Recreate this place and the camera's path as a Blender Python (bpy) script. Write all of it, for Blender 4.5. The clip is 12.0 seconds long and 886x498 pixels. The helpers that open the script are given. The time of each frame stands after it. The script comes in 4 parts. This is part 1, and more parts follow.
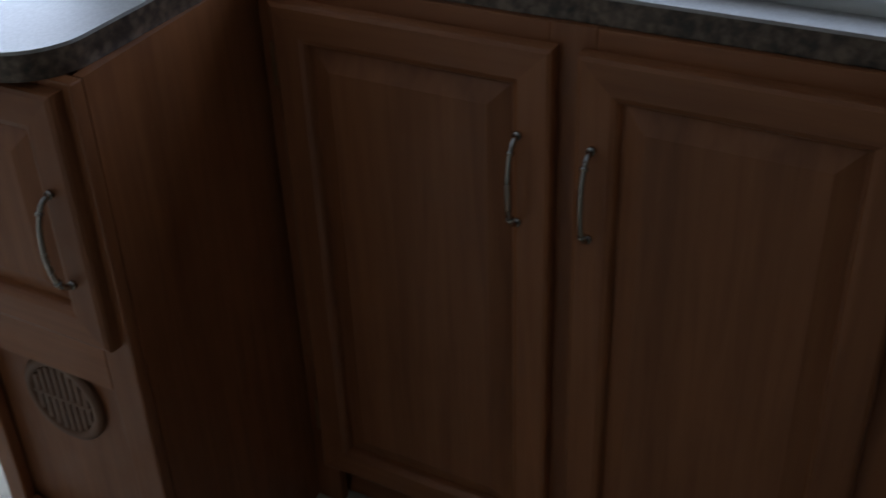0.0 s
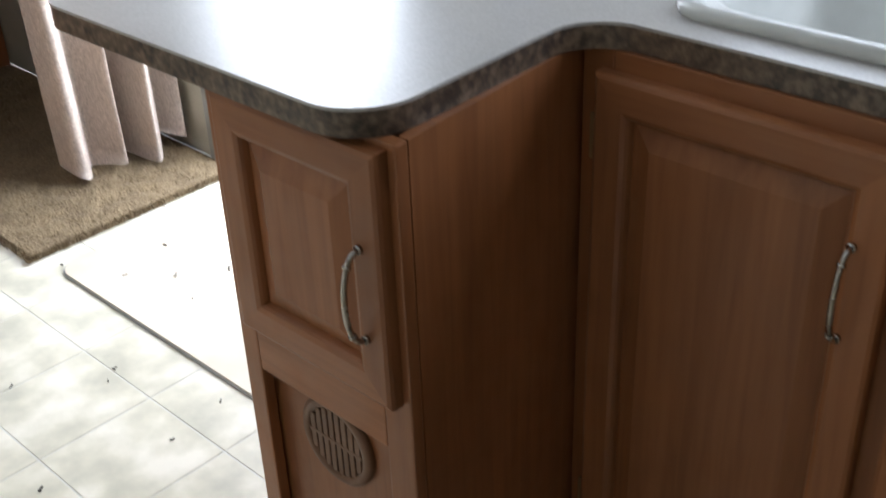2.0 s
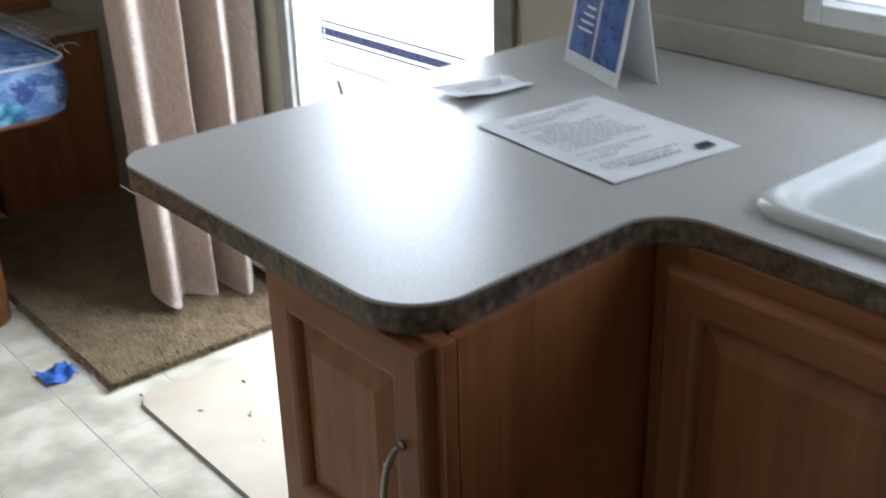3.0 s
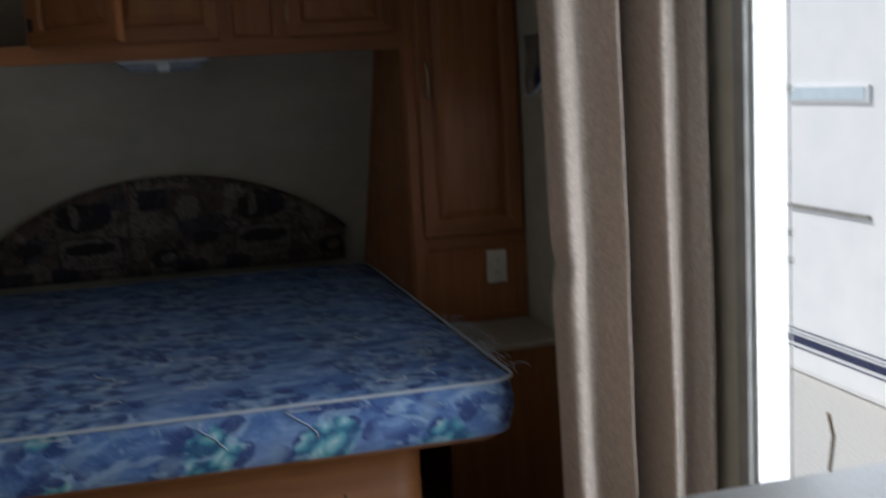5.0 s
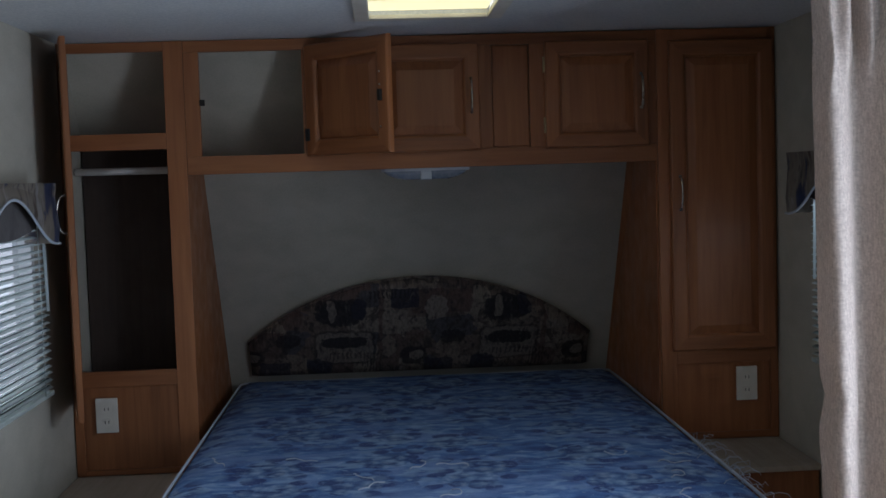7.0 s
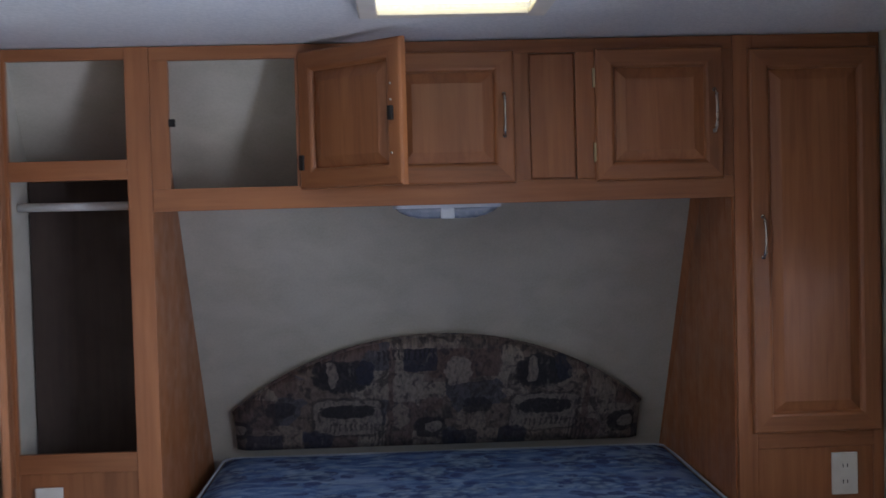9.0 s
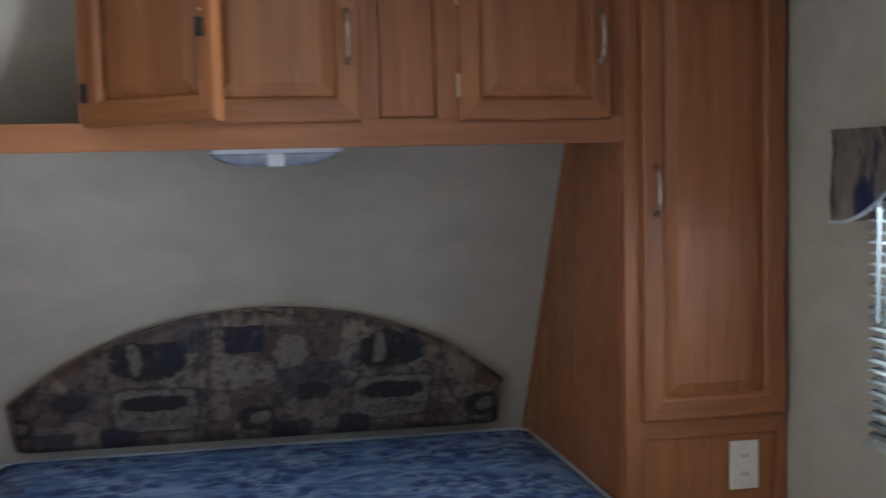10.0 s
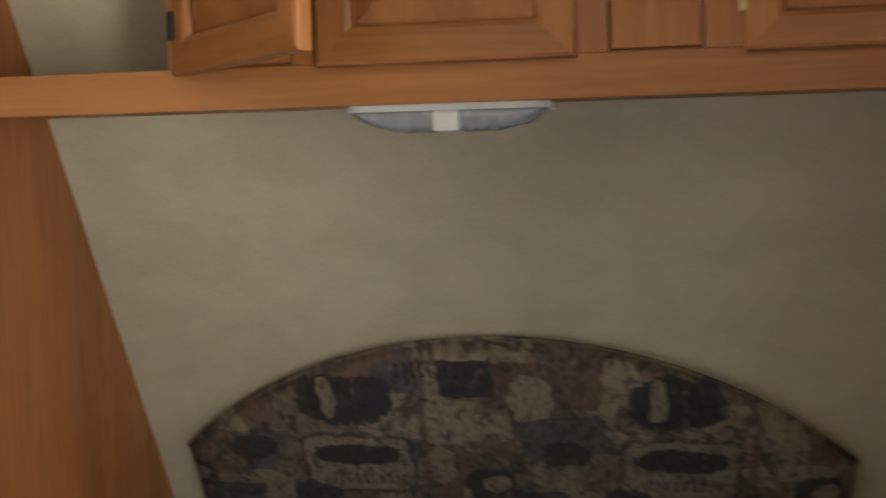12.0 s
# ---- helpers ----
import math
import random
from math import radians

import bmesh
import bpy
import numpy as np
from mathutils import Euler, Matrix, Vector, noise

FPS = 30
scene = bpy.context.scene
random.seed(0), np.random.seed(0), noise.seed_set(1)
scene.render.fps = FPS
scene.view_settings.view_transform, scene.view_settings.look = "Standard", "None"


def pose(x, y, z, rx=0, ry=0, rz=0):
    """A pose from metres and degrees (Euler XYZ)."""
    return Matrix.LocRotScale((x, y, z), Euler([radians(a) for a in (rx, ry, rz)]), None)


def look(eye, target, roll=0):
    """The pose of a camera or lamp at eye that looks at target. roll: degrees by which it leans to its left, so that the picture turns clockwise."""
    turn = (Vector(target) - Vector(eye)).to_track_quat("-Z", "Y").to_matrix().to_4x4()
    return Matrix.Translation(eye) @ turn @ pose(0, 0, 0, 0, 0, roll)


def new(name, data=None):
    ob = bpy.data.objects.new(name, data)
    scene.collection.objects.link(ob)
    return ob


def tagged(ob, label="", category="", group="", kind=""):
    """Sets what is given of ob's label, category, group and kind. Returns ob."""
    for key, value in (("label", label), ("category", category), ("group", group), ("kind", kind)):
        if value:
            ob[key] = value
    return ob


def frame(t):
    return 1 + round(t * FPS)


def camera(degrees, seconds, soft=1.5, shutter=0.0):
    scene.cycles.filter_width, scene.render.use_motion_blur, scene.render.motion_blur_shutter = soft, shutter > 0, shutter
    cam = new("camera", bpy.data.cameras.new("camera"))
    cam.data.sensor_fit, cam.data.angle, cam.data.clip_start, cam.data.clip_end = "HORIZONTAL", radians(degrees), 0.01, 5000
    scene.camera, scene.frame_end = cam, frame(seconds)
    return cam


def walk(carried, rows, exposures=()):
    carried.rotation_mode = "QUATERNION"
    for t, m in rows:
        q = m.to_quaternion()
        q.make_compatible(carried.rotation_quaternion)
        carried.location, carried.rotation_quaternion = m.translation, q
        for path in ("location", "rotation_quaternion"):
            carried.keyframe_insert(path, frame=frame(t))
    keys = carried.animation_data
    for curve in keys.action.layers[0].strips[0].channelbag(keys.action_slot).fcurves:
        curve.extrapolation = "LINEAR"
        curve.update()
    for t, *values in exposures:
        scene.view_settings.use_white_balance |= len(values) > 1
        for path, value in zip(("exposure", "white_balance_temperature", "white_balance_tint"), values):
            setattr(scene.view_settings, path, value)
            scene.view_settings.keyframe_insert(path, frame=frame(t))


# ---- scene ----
cam = camera(43.0, 12.0, 1.5, 0.5)
PATH = [
    (0, (-1.616, -4.025, 1.334), (-0.155, -3.193, 0.252), -2.3),
    (0.5, (-1.565, -4.014, 1.347), (-0.243, -3.054, 0.193), -3.8),
    (1, (-1.56, -3.993, 1.336), (-0.313, -2.924, 0.195), -3.8),
    (1.5, (-1.58, -3.964, 1.341), (-0.358, -2.827, 0.239), -3.1),
    (2, (-1.583, -3.932, 1.356), (-0.357, -2.726, 0.335), -2.4),
    (2.5, (-1.557, -3.914, 1.391), (-0.336, -2.633, 0.459), -2.0),
    (2.7, (-1.532, -3.914, 1.395), (-0.325, -2.591, 0.505), -1.7),
    (4.3, (-1.279, -3.903, 1.442), (-0.568, -2.114, 0.901), -3.7),
    (5, (-1.231, -3.725, 1.413), (-0.753, -1.805, 1.119), -3.1),
    (5.5, (-1.243, -3.755, 1.441), (-0.943, -1.782, 1.309), -2.5),
    (6, (-1.252, -3.781, 1.457), (-1.087, -1.789, 1.386), -2.2),
    (6.5, (-1.273, -3.801, 1.456), (-1.179, -1.805, 1.366), -2.0),
    (6.7, (-1.318, -3.789, 1.481), (-1.221, -1.796, 1.353), -1.9),
    (8.5, (-1.356, -3.249, 1.51), (-1.232, -1.254, 1.437), -1.8),
    (9, (-1.322, -3.021, 1.512), (-1.242, -1.024, 1.445), -1.5),
    (9.5, (-1.256, -2.713, 1.502), (-1.173, -0.719, 1.381), -1.4),
    (10, (-1.295, -2.437, 1.486), (-0.918, -0.478, 1.338), -1.3),
    (10.5, (-1.134, -2.214, 1.481), (-0.656, -0.276, 1.347), -1.9),
    (11, (-1.09, -2.012, 1.472), (-0.749, -0.048, 1.315), -2.4),
    (11.5, (-0.956, -1.75, 1.468), (-0.98, 0.242, 1.289), -1.7),
    (12, (-0.901, -1.531, 1.436), (-1.27, 0.43, 1.298), -1.3),
]
EXPOSURES = [(0.0, -0.5, 5400, 13), (0.5, 0.25, 6100, 13), (1.0, 0.72, 5900, 14), (1.5, 0.97, 6100, 13), (2.5, 0.72, 5900, 11), (4.5, -0.7, 6000, 10), (5.0, -0.95, 6100, 10), (5.5, -1.22, 5800, 10), (6.5, -0.8, 5500, 10),
             (8.5, 0.68, 5300, 19), (9.0, 0.85, 5500, 19), (9.5, 1.18, 5800, 15), (10.0, 1.42, 5700, 13), (10.5, 1.6, 5600, 12), (11.0, 1.28, 7800, 14), (11.5, 1.42, 8600, 12), (12.0, 1.6, 8500, 10)]
walk(cam, [(t, look(eye, target, roll)) for t, eye, target, roll in PATH], EXPOSURES)

# ---- light ----
VENT_GLOW = 1.4
world = bpy.data.worlds.new("sky")
scene.world = world
world.use_nodes = True
wn = world.node_tree.nodes
sky = wn.new("ShaderNodeTexSky")
sky.sky_type, sky.sun_disc = "NISHITA", False
sky.sun_elevation, sky.sun_rotation = radians(45), radians(-55)
wn["Background"].inputs["Strength"].default_value = 0.15
world.node_tree.links.new(sky.outputs["Color"], wn["Background"].inputs["Color"])
sun = new("sun", bpy.data.lights.new("sun", "SUN"))
sun.matrix_basis = look((-5.8, 4.1, 7.0), (0, 0, 0))
sun.data.energy, sun.data.angle, sun.data.color = 5.0, radians(0.5), (1.0, 0.95, 0.87)

door_sky = new("door_skylight", bpy.data.lights.new("door_skylight", "AREA"))
door_sky.data.shape, door_sky.data.size, door_sky.data.size_y = "RECTANGLE", 0.72, 1.74
door_sky.data.energy, door_sky.data.color = 26.0, (0.93, 0.97, 1.0)
door_sky.matrix_basis = look((0.05, -1.93, 0.95), (-0.9, -1.72, 0.90))
window_sky = new("window_skylight", bpy.data.lights.new("window_skylight", "AREA"))
window_sky.data.shape, window_sky.data.size, window_sky.data.size_y = "RECTANGLE", 1.15, 0.40
window_sky.data.energy, window_sky.data.color = 2.9, (0.93, 0.97, 1.0)
window_sky.matrix_basis = look((-0.012, -3.64, 1.26), (-0.7, -3.64, 0.85))

for spot, aim, watts in (((0.056, -0.74, 1.195), (-1, -0.74, 0.6), 1.0), ((-2.436, -0.745, 1.17), (-1, -0.745, 0.6), 0.35)):
    bed_sky = new("bedroom_skylight", bpy.data.lights.new("bedroom_skylight", "AREA"))
    bed_sky.data.shape, bed_sky.data.size, bed_sky.data.size_y = "RECTANGLE", 0.62, 0.46
    bed_sky.data.energy, bed_sky.data.color = watts, (0.93, 0.98, 1.0)
    bed_sky.matrix_basis = look(spot, aim)

# ---- helpers of the scene ----
def box(x0, x1, y0, y1, z0, z1, bevel=0.0, bm=None):
    bm = bm or bmesh.new()
    r = bmesh.ops.create_cube(bm, size=1.0, matrix=Matrix.Translation(((x0 + x1) / 2, (y0 + y1) / 2, (z0 + z1) / 2)) @ Matrix.Diagonal((abs(x1 - x0), abs(y1 - y0), abs(z1 - z0), 1)))
    if bevel:
        edges = list({e for v in r["verts"] for e in v.link_edges})
        bmesh.ops.bevel(bm, geom=edges, offset=bevel, segments=2, affect="EDGES", profile=0.6)
    return bm


def part(name, bm, material, parent=None, label=""):
    me = bpy.data.meshes.new(name)
    bmesh.ops.recalc_face_normals(bm, faces=bm.faces)
    bm.to_mesh(me)
    bm.free()
    me.materials.append(material)
    ob = new(name, me)
    if parent:
        ob.parent = parent
    if label:
        ob["label"] = label
    return ob


def thing(name, label, category, group="", at=(0, 0, 0), rz=0):
    ob = new(name)
    ob.matrix_basis = pose(*at, 0, 0, rz)
    ob.empty_display_size = 0.1
    return tagged(ob, label, category, group)


def structure(name, bm, material, label="", category=""):
    return tagged(part(name, bm, material), label, category, "", "structure")


def plain(name, colour, rough=0.6, metal=0.0):
    m = bpy.data.materials.new(name)
    m.use_nodes = True
    b = m.node_tree.nodes["Principled BSDF"]
    b.inputs["Base Color"].default_value = (*colour, 1)
    b.inputs["Roughness"].default_value, b.inputs["Metallic"].default_value = rough, metal
    return m


def nodes(name, rough=0.6, metal=0.0):
    m = bpy.data.materials.new(name)
    m.use_nodes = True
    t = m.node_tree
    b = t.nodes["Principled BSDF"]
    b.inputs["Roughness"].default_value, b.inputs["Metallic"].default_value = rough, metal
    return m, t, b


def noise_tex(t, scale, detail=4.0, stretch=(1, 1, 1), distort=0.0, space="Object"):
    c = t.nodes.new("ShaderNodeTexCoord")
    mp = t.nodes.new("ShaderNodeMapping")
    mp.inputs["Scale"].default_value = stretch
    n = t.nodes.new("ShaderNodeTexNoise")
    n.inputs["Scale"].default_value, n.inputs["Detail"].default_value, n.inputs["Distortion"].default_value = scale, detail, distort
    t.links.new(c.outputs[space], mp.inputs["Vector"])
    t.links.new(mp.outputs["Vector"], n.inputs["Vector"])
    return n.outputs["Fac"]


def ramp(t, fac, stops, constant=False):
    r = t.nodes.new("ShaderNodeValToRGB")
    e = r.color_ramp.elements
    while len(e) < len(stops):
        e.new(0.5)
    for k, (p, c) in enumerate(stops):
        e[k].position, e[k].color = p, (*c, 1)
    if constant:
        r.color_ramp.interpolation = "CONSTANT"
    t.links.new(fac, r.inputs["Fac"])
    return r.outputs["Color"]


def mix(t, a, b, fac, mode="MIX"):
    m = t.nodes.new("ShaderNodeMix")
    m.data_type, m.blend_type = "RGBA", mode
    for value, key in ((a, "A"), (b, "B")):
        socket = [s for s in m.inputs if s.name == key and s.type == "RGBA"][0]
        if isinstance(value, tuple):
            socket.default_value = (*value, 1)
        else:
            t.links.new(value, socket)
    if isinstance(fac, float):
        m.inputs["Factor"].default_value = fac
    else:
        t.links.new(fac, m.inputs["Factor"])
    return [s for s in m.outputs if s.type == "RGBA"][0]


def bump(t, b, height, strength, distance=0.002):
    n = t.nodes.new("ShaderNodeBump")
    n.inputs["Strength"].default_value, n.inputs["Distance"].default_value = strength, distance
    t.links.new(height, n.inputs["Height"])
    t.links.new(n.outputs["Normal"], b.inputs["Normal"])


def per_object(t, colour, amount):
    info = t.nodes.new("ShaderNodeObjectInfo")
    hsv = t.nodes.new("ShaderNodeHueSaturation")
    mr = t.nodes.new("ShaderNodeMapRange")
    mr.inputs["To Min"].default_value, mr.inputs["To Max"].default_value = 1 - amount, 1 + amount
    t.links.new(info.outputs["Random"], mr.inputs["Value"])
    t.links.new(mr.outputs["Result"], hsv.inputs["Value"])
    t.links.new(colour, hsv.inputs["Color"])
    return hsv.outputs["Color"]


def wood_material(name, dark, mid, light, along="z", rough=0.42):
    m, t, b = nodes(name, rough)
    s = {"z": (1, 1, 0.06), "x": (0.06, 1, 1), "y": (1, 0.06, 1)}[along]
    grain = noise_tex(t, 70, 5, s, 0.6)
    broad = noise_tex(t, 9, 3, s, 1.2)
    g = ramp(t, grain, [(0.2, dark), (0.5, mid), (0.82, light)])
    w = ramp(t, broad, [(0.35, dark), (0.65, light)])
    c = mix(t, g, w, 0.4)
    t.links.new(per_object(t, c, 0.09), b.inputs["Base Color"])
    wear = noise_tex(t, 18, 3)
    t.links.new(ramp(t, wear, [(0.3, (rough - 0.1,) * 3), (0.7, (rough + 0.12,) * 3)]), b.inputs["Roughness"])
    bump(t, b, grain, 0.06, 0.001)
    return m


OAK = ((0.185, 0.066, 0.022), (0.29, 0.111, 0.039), (0.38, 0.151, 0.056))
wood = wood_material("oak_upright", *OAK)
wood_x = wood_material("oak_along_x", *OAK, along="x")
wood_y = wood_material("oak_along_y", *OAK, along="y")
plywood = wood_material("bed_plywood", (0.15, 0.05, 0.013), (0.22, 0.08, 0.022), (0.28, 0.11, 0.033), along="x", rough=0.5)
# near-black wood: the shade inside the open wardrobe is put into its colour
shaded_ply = wood_material("wardrobe_shade_board", (0.035, 0.022, 0.016), (0.05, 0.032, 0.023), (0.07, 0.045, 0.032), rough=0.6)
raw_wood = wood_material("pale_ledge", (0.32, 0.27, 0.21), (0.4, 0.35, 0.28), (0.46, 0.4, 0.33), along="y", rough=0.7)


def wallpaper_material():
    m, t, b = nodes("wallpaper", 0.75)
    fine = noise_tex(t, 160, 3)
    cloud = noise_tex(t, 7, 5, (1, 1, 1.6), 0.4)
    a = ramp(t, fine, [(0.35, (0.43, 0.40, 0.325)), (0.65, (0.5, 0.47, 0.39))])
    c = ramp(t, cloud, [(0.35, (0.41, 0.385, 0.31)), (0.68, (0.53, 0.495, 0.415))])
    t.links.new(mix(t, a, c, 0.55), b.inputs["Base Color"])
    bump(t, b, fine, 0.25, 0.001)
    return m


def ceiling_material():
    m, t, b = nodes("ceiling_board", 0.8)
    fine = noise_tex(t, 120, 4)
    c = ramp(t, fine, [(0.35, (0.6, 0.62, 0.64)), (0.65, (0.72, 0.73, 0.74))])
    t.links.new(c, b.inputs["Base Color"])
    bump(t, b, fine, 0.4, 0.002)
    return m


def vinyl_material():
    m, t, b = nodes("vinyl_tile", 0.4)
    cloud = noise_tex(t, 6, 6, (1, 1, 1), 1.0, "Object")
    geo = t.nodes.new("ShaderNodeNewGeometry")
    n2 = t.nodes.new("ShaderNodeTexNoise")
    n2.inputs["Scale"].default_value, n2.inputs["Detail"].default_value = 9, 6
    t.links.new(geo.outputs["Position"], n2.inputs["Vector"])
    c = ramp(t, n2.outputs["Fac"], [(0.34, (0.48, 0.455, 0.36)), (0.5, (0.62, 0.58, 0.46)), (0.64, (0.76, 0.71, 0.6))])
    t.links.new(per_object(t, c, 0.08), b.inputs["Base Color"])
    bump(t, b, cloud, 0.15, 0.001)
    return m


def granite_material():
    m, t, b = nodes("granite_laminate", 0.3)
    f = noise_tex(t, 90, 6)
    g = noise_tex(t, 28, 4)
    a = ramp(t, f, [(0.38, (0.03, 0.024, 0.02)), (0.5, (0.13, 0.088, 0.06)), (0.64, (0.27, 0.2, 0.145))])
    c = ramp(t, g, [(0.4, (0.05, 0.038, 0.028)), (0.6, (0.2, 0.145, 0.1))])
    t.links.new(mix(t, a, c, 0.45), b.inputs["Base Color"])
    return m


def laminate_material():
    m, t, b = nodes("counter_laminate", 0.33)
    f = noise_tex(t, 300, 2)
    g = noise_tex(t, 5, 4)
    a = ramp(t, f, [(0.35, (0.43, 0.415, 0.39)), (0.65, (0.5, 0.485, 0.46))])
    t.links.new(a, b.inputs["Base Color"])
    t.links.new(ramp(t, g, [(0.3, (0.29,) * 3), (0.7, (0.37,) * 3)]), b.inputs["Roughness"])
    bump(t, b, f, 0.05, 0.0005)
    return m


def cloth_material(name, a, c, scale=260, rough=0.9):
    m, t, b = nodes(name, rough)
    f = noise_tex(t, scale, 3, (1, 1, 0.25))
    g = noise_tex(t, scale, 3, (0.25, 1, 1))
    w = mix(t, ramp(t, f, [(0.35, a), (0.65, c)]), ramp(t, g, [(0.35, a), (0.65, c)]), 0.5)
    t.links.new(w, b.inputs["Base Color"])
    b.inputs["Sheen Weight"].default_value = 0.15
    bump(t, b, f, 0.2, 0.001)
    return m


def flat_map(t, u, v):
    """Two world directions as plain pattern coordinates: u and v weigh x, y and z."""
    c = t.nodes.new("ShaderNodeTexCoord")
    out = t.nodes.new("ShaderNodeCombineXYZ")
    for k, w in enumerate((u, v)):
        d = t.nodes.new("ShaderNodeVectorMath")
        d.operation = "DOT_PRODUCT"
        d.inputs[1].default_value = w
        t.links.new(c.outputs["Object"], d.inputs[0])
        t.links.new(d.outputs["Value"], out.inputs[k])
    return out.outputs["Vector"]


def wobble(t, vec, scale, amount):
    n = t.nodes.new("ShaderNodeTexNoise")
    n.inputs["Scale"].default_value, n.inputs["Detail"].default_value = scale, 3
    t.links.new(vec, n.inputs["Vector"])
    off = t.nodes.new("ShaderNodeVectorMath")
    off.operation = "MULTIPLY_ADD"
    off.inputs[1].default_value = (amount,) * 3
    t.links.new(n.outputs["Color"], off.inputs[0])
    t.links.new(vec, off.inputs[2])
    return off.outputs["Vector"]


def cells(t, vec, scale, randomness=1.0):
    v = t.nodes.new("ShaderNodeTexVoronoi")
    v.voronoi_dimensions = "2D"
    v.inputs["Scale"].default_value, v.inputs["Randomness"].default_value = scale, randomness
    t.links.new(vec, v.inputs["Vector"])
    return v


def maths(t, operation, a, b=None, c=None):
    """One arithmetic node; a, b and c are sockets or numbers."""
    n = t.nodes.new("ShaderNodeMath")
    n.operation = operation
    for k, value in enumerate((a, b, c)):
        if value is None:
            continue
        if isinstance(value, (int, float)):
            n.inputs[k].default_value = value
        else:
            t.links.new(value, n.inputs[k])
    return n.outputs["Value"]


TOP_BLOOM = ((0.4, 0.5, 0.64), (0.22, 0.32, 0.48), (0.1, 0.18, 0.34), (0.03, 0.07, 0.2))
BAND_BLOOM = ((0.42, 0.6, 0.66), (0.17, 0.42, 0.5), (0.06, 0.25, 0.36), (0.02, 0.1, 0.22))


def floral_material(name, rose_weight, bloom_tones, rose_scale):
    m, t, b = nodes(name, 0.85)
    vec = flat_map(t, (1, 0, -0.35), (0, 1, 1))
    strokes = noise_tex(t, 14, 8, (0.75, 1.4, 1.4), 0.9)
    ground = ramp(t, strokes, [(0.34, (0.042, 0.085, 0.25)), (0.45, (0.07, 0.15, 0.36)), (0.55, (0.11, 0.21, 0.45)), (0.64, (0.2, 0.32, 0.55)), (0.76, (0.36, 0.46, 0.64))])
    pale = noise_tex(t, 5.5, 3, (0.7, 1.2, 1.2), 0.5)
    one = mix(t, ground, (0.2, 0.29, 0.53), ramp(t, pale, [(0.5, (0, 0, 0)), (0.62, (0.6, 0.6, 0.6))]))
    bent = wobble(t, wobble(t, vec, 9, 0.05), 38, 0.03)
    rose = cells(t, bent, rose_scale, 0.75)
    leaf = cells(t, wobble(t, vec, 22, 0.03), 15)
    ring = ramp(t, rose.outputs["Distance"], [(0.28, (0.95, 0.95, 0.95)), (0.42, (0.85, 0.85, 0.85)), (0.54, (0, 0, 0))])
    spots = ramp(t, leaf.outputs["Distance"], [(0.36, (1, 1, 1)), (0.42, (0, 0, 0))])
    two = mix(t, one, (0.025, 0.05, 0.18), mix(t, ring, spots, 1.0, "MULTIPLY"))
    buds = cells(t, wobble(t, vec, 30, 0.03), 7.5)
    small = ramp(t, buds.outputs["Distance"], [(0.1, (0.6, 0.6, 0.6)), (0.22, (0, 0, 0))])
    petal = cells(t, wobble(t, vec, 20, 0.06), 24)
    bloom = ramp(t, petal.outputs["Distance"], list(zip((0.06, 0.26, 0.46, 0.62), bloom_tones)))
    three = mix(t, two, (0.2, 0.3, 0.46), small)
    shape = maths(t, "MULTIPLY_ADD", maths(t, "SUBTRACT", noise_tex(t, 30, 4), 0.5), 0.22, rose.outputs["Distance"])
    heart = ramp(t, shape, [(0.22, (rose_weight,) * 3), (0.27, (rose_weight * 0.85,) * 3), (0.3, (0, 0, 0))])
    four = mix(t, three, bloom, heart)
    dabs = noise_tex(t, 15, 5, (0.6, 1.5, 1.5), 0.9)
    four = mix(t, four, (0.29, 0.42, 0.6), ramp(t, dabs, [(0.57, (0, 0, 0)), (0.62, (0.75, 0.75, 0.75)), (0.72, (0.3, 0.3, 0.3))]))
    stems = noise_tex(t, 13, 2, (1, 1, 1), 2.5)
    line = ramp(t, stems, [(0.492, (0, 0, 0)), (0.5, (0.6, 0.6, 0.6)), (0.508, (0, 0, 0))])
    t.links.new(mix(t, four, (0.36, 0.45, 0.6), line), b.inputs["Base Color"])
    quilt = noise_tex(t, 9, 2, (1, 1, 1), 0.3)
    bump(t, b, quilt, 0.35, 0.012)
    return m


PRINT_PALE, PRINT_DARK, PRINT_NAVY, PRINT_RUST = (0.245, 0.205, 0.168), (0.018, 0.017, 0.02), (0.024, 0.025, 0.042), (0.1, 0.062, 0.052)


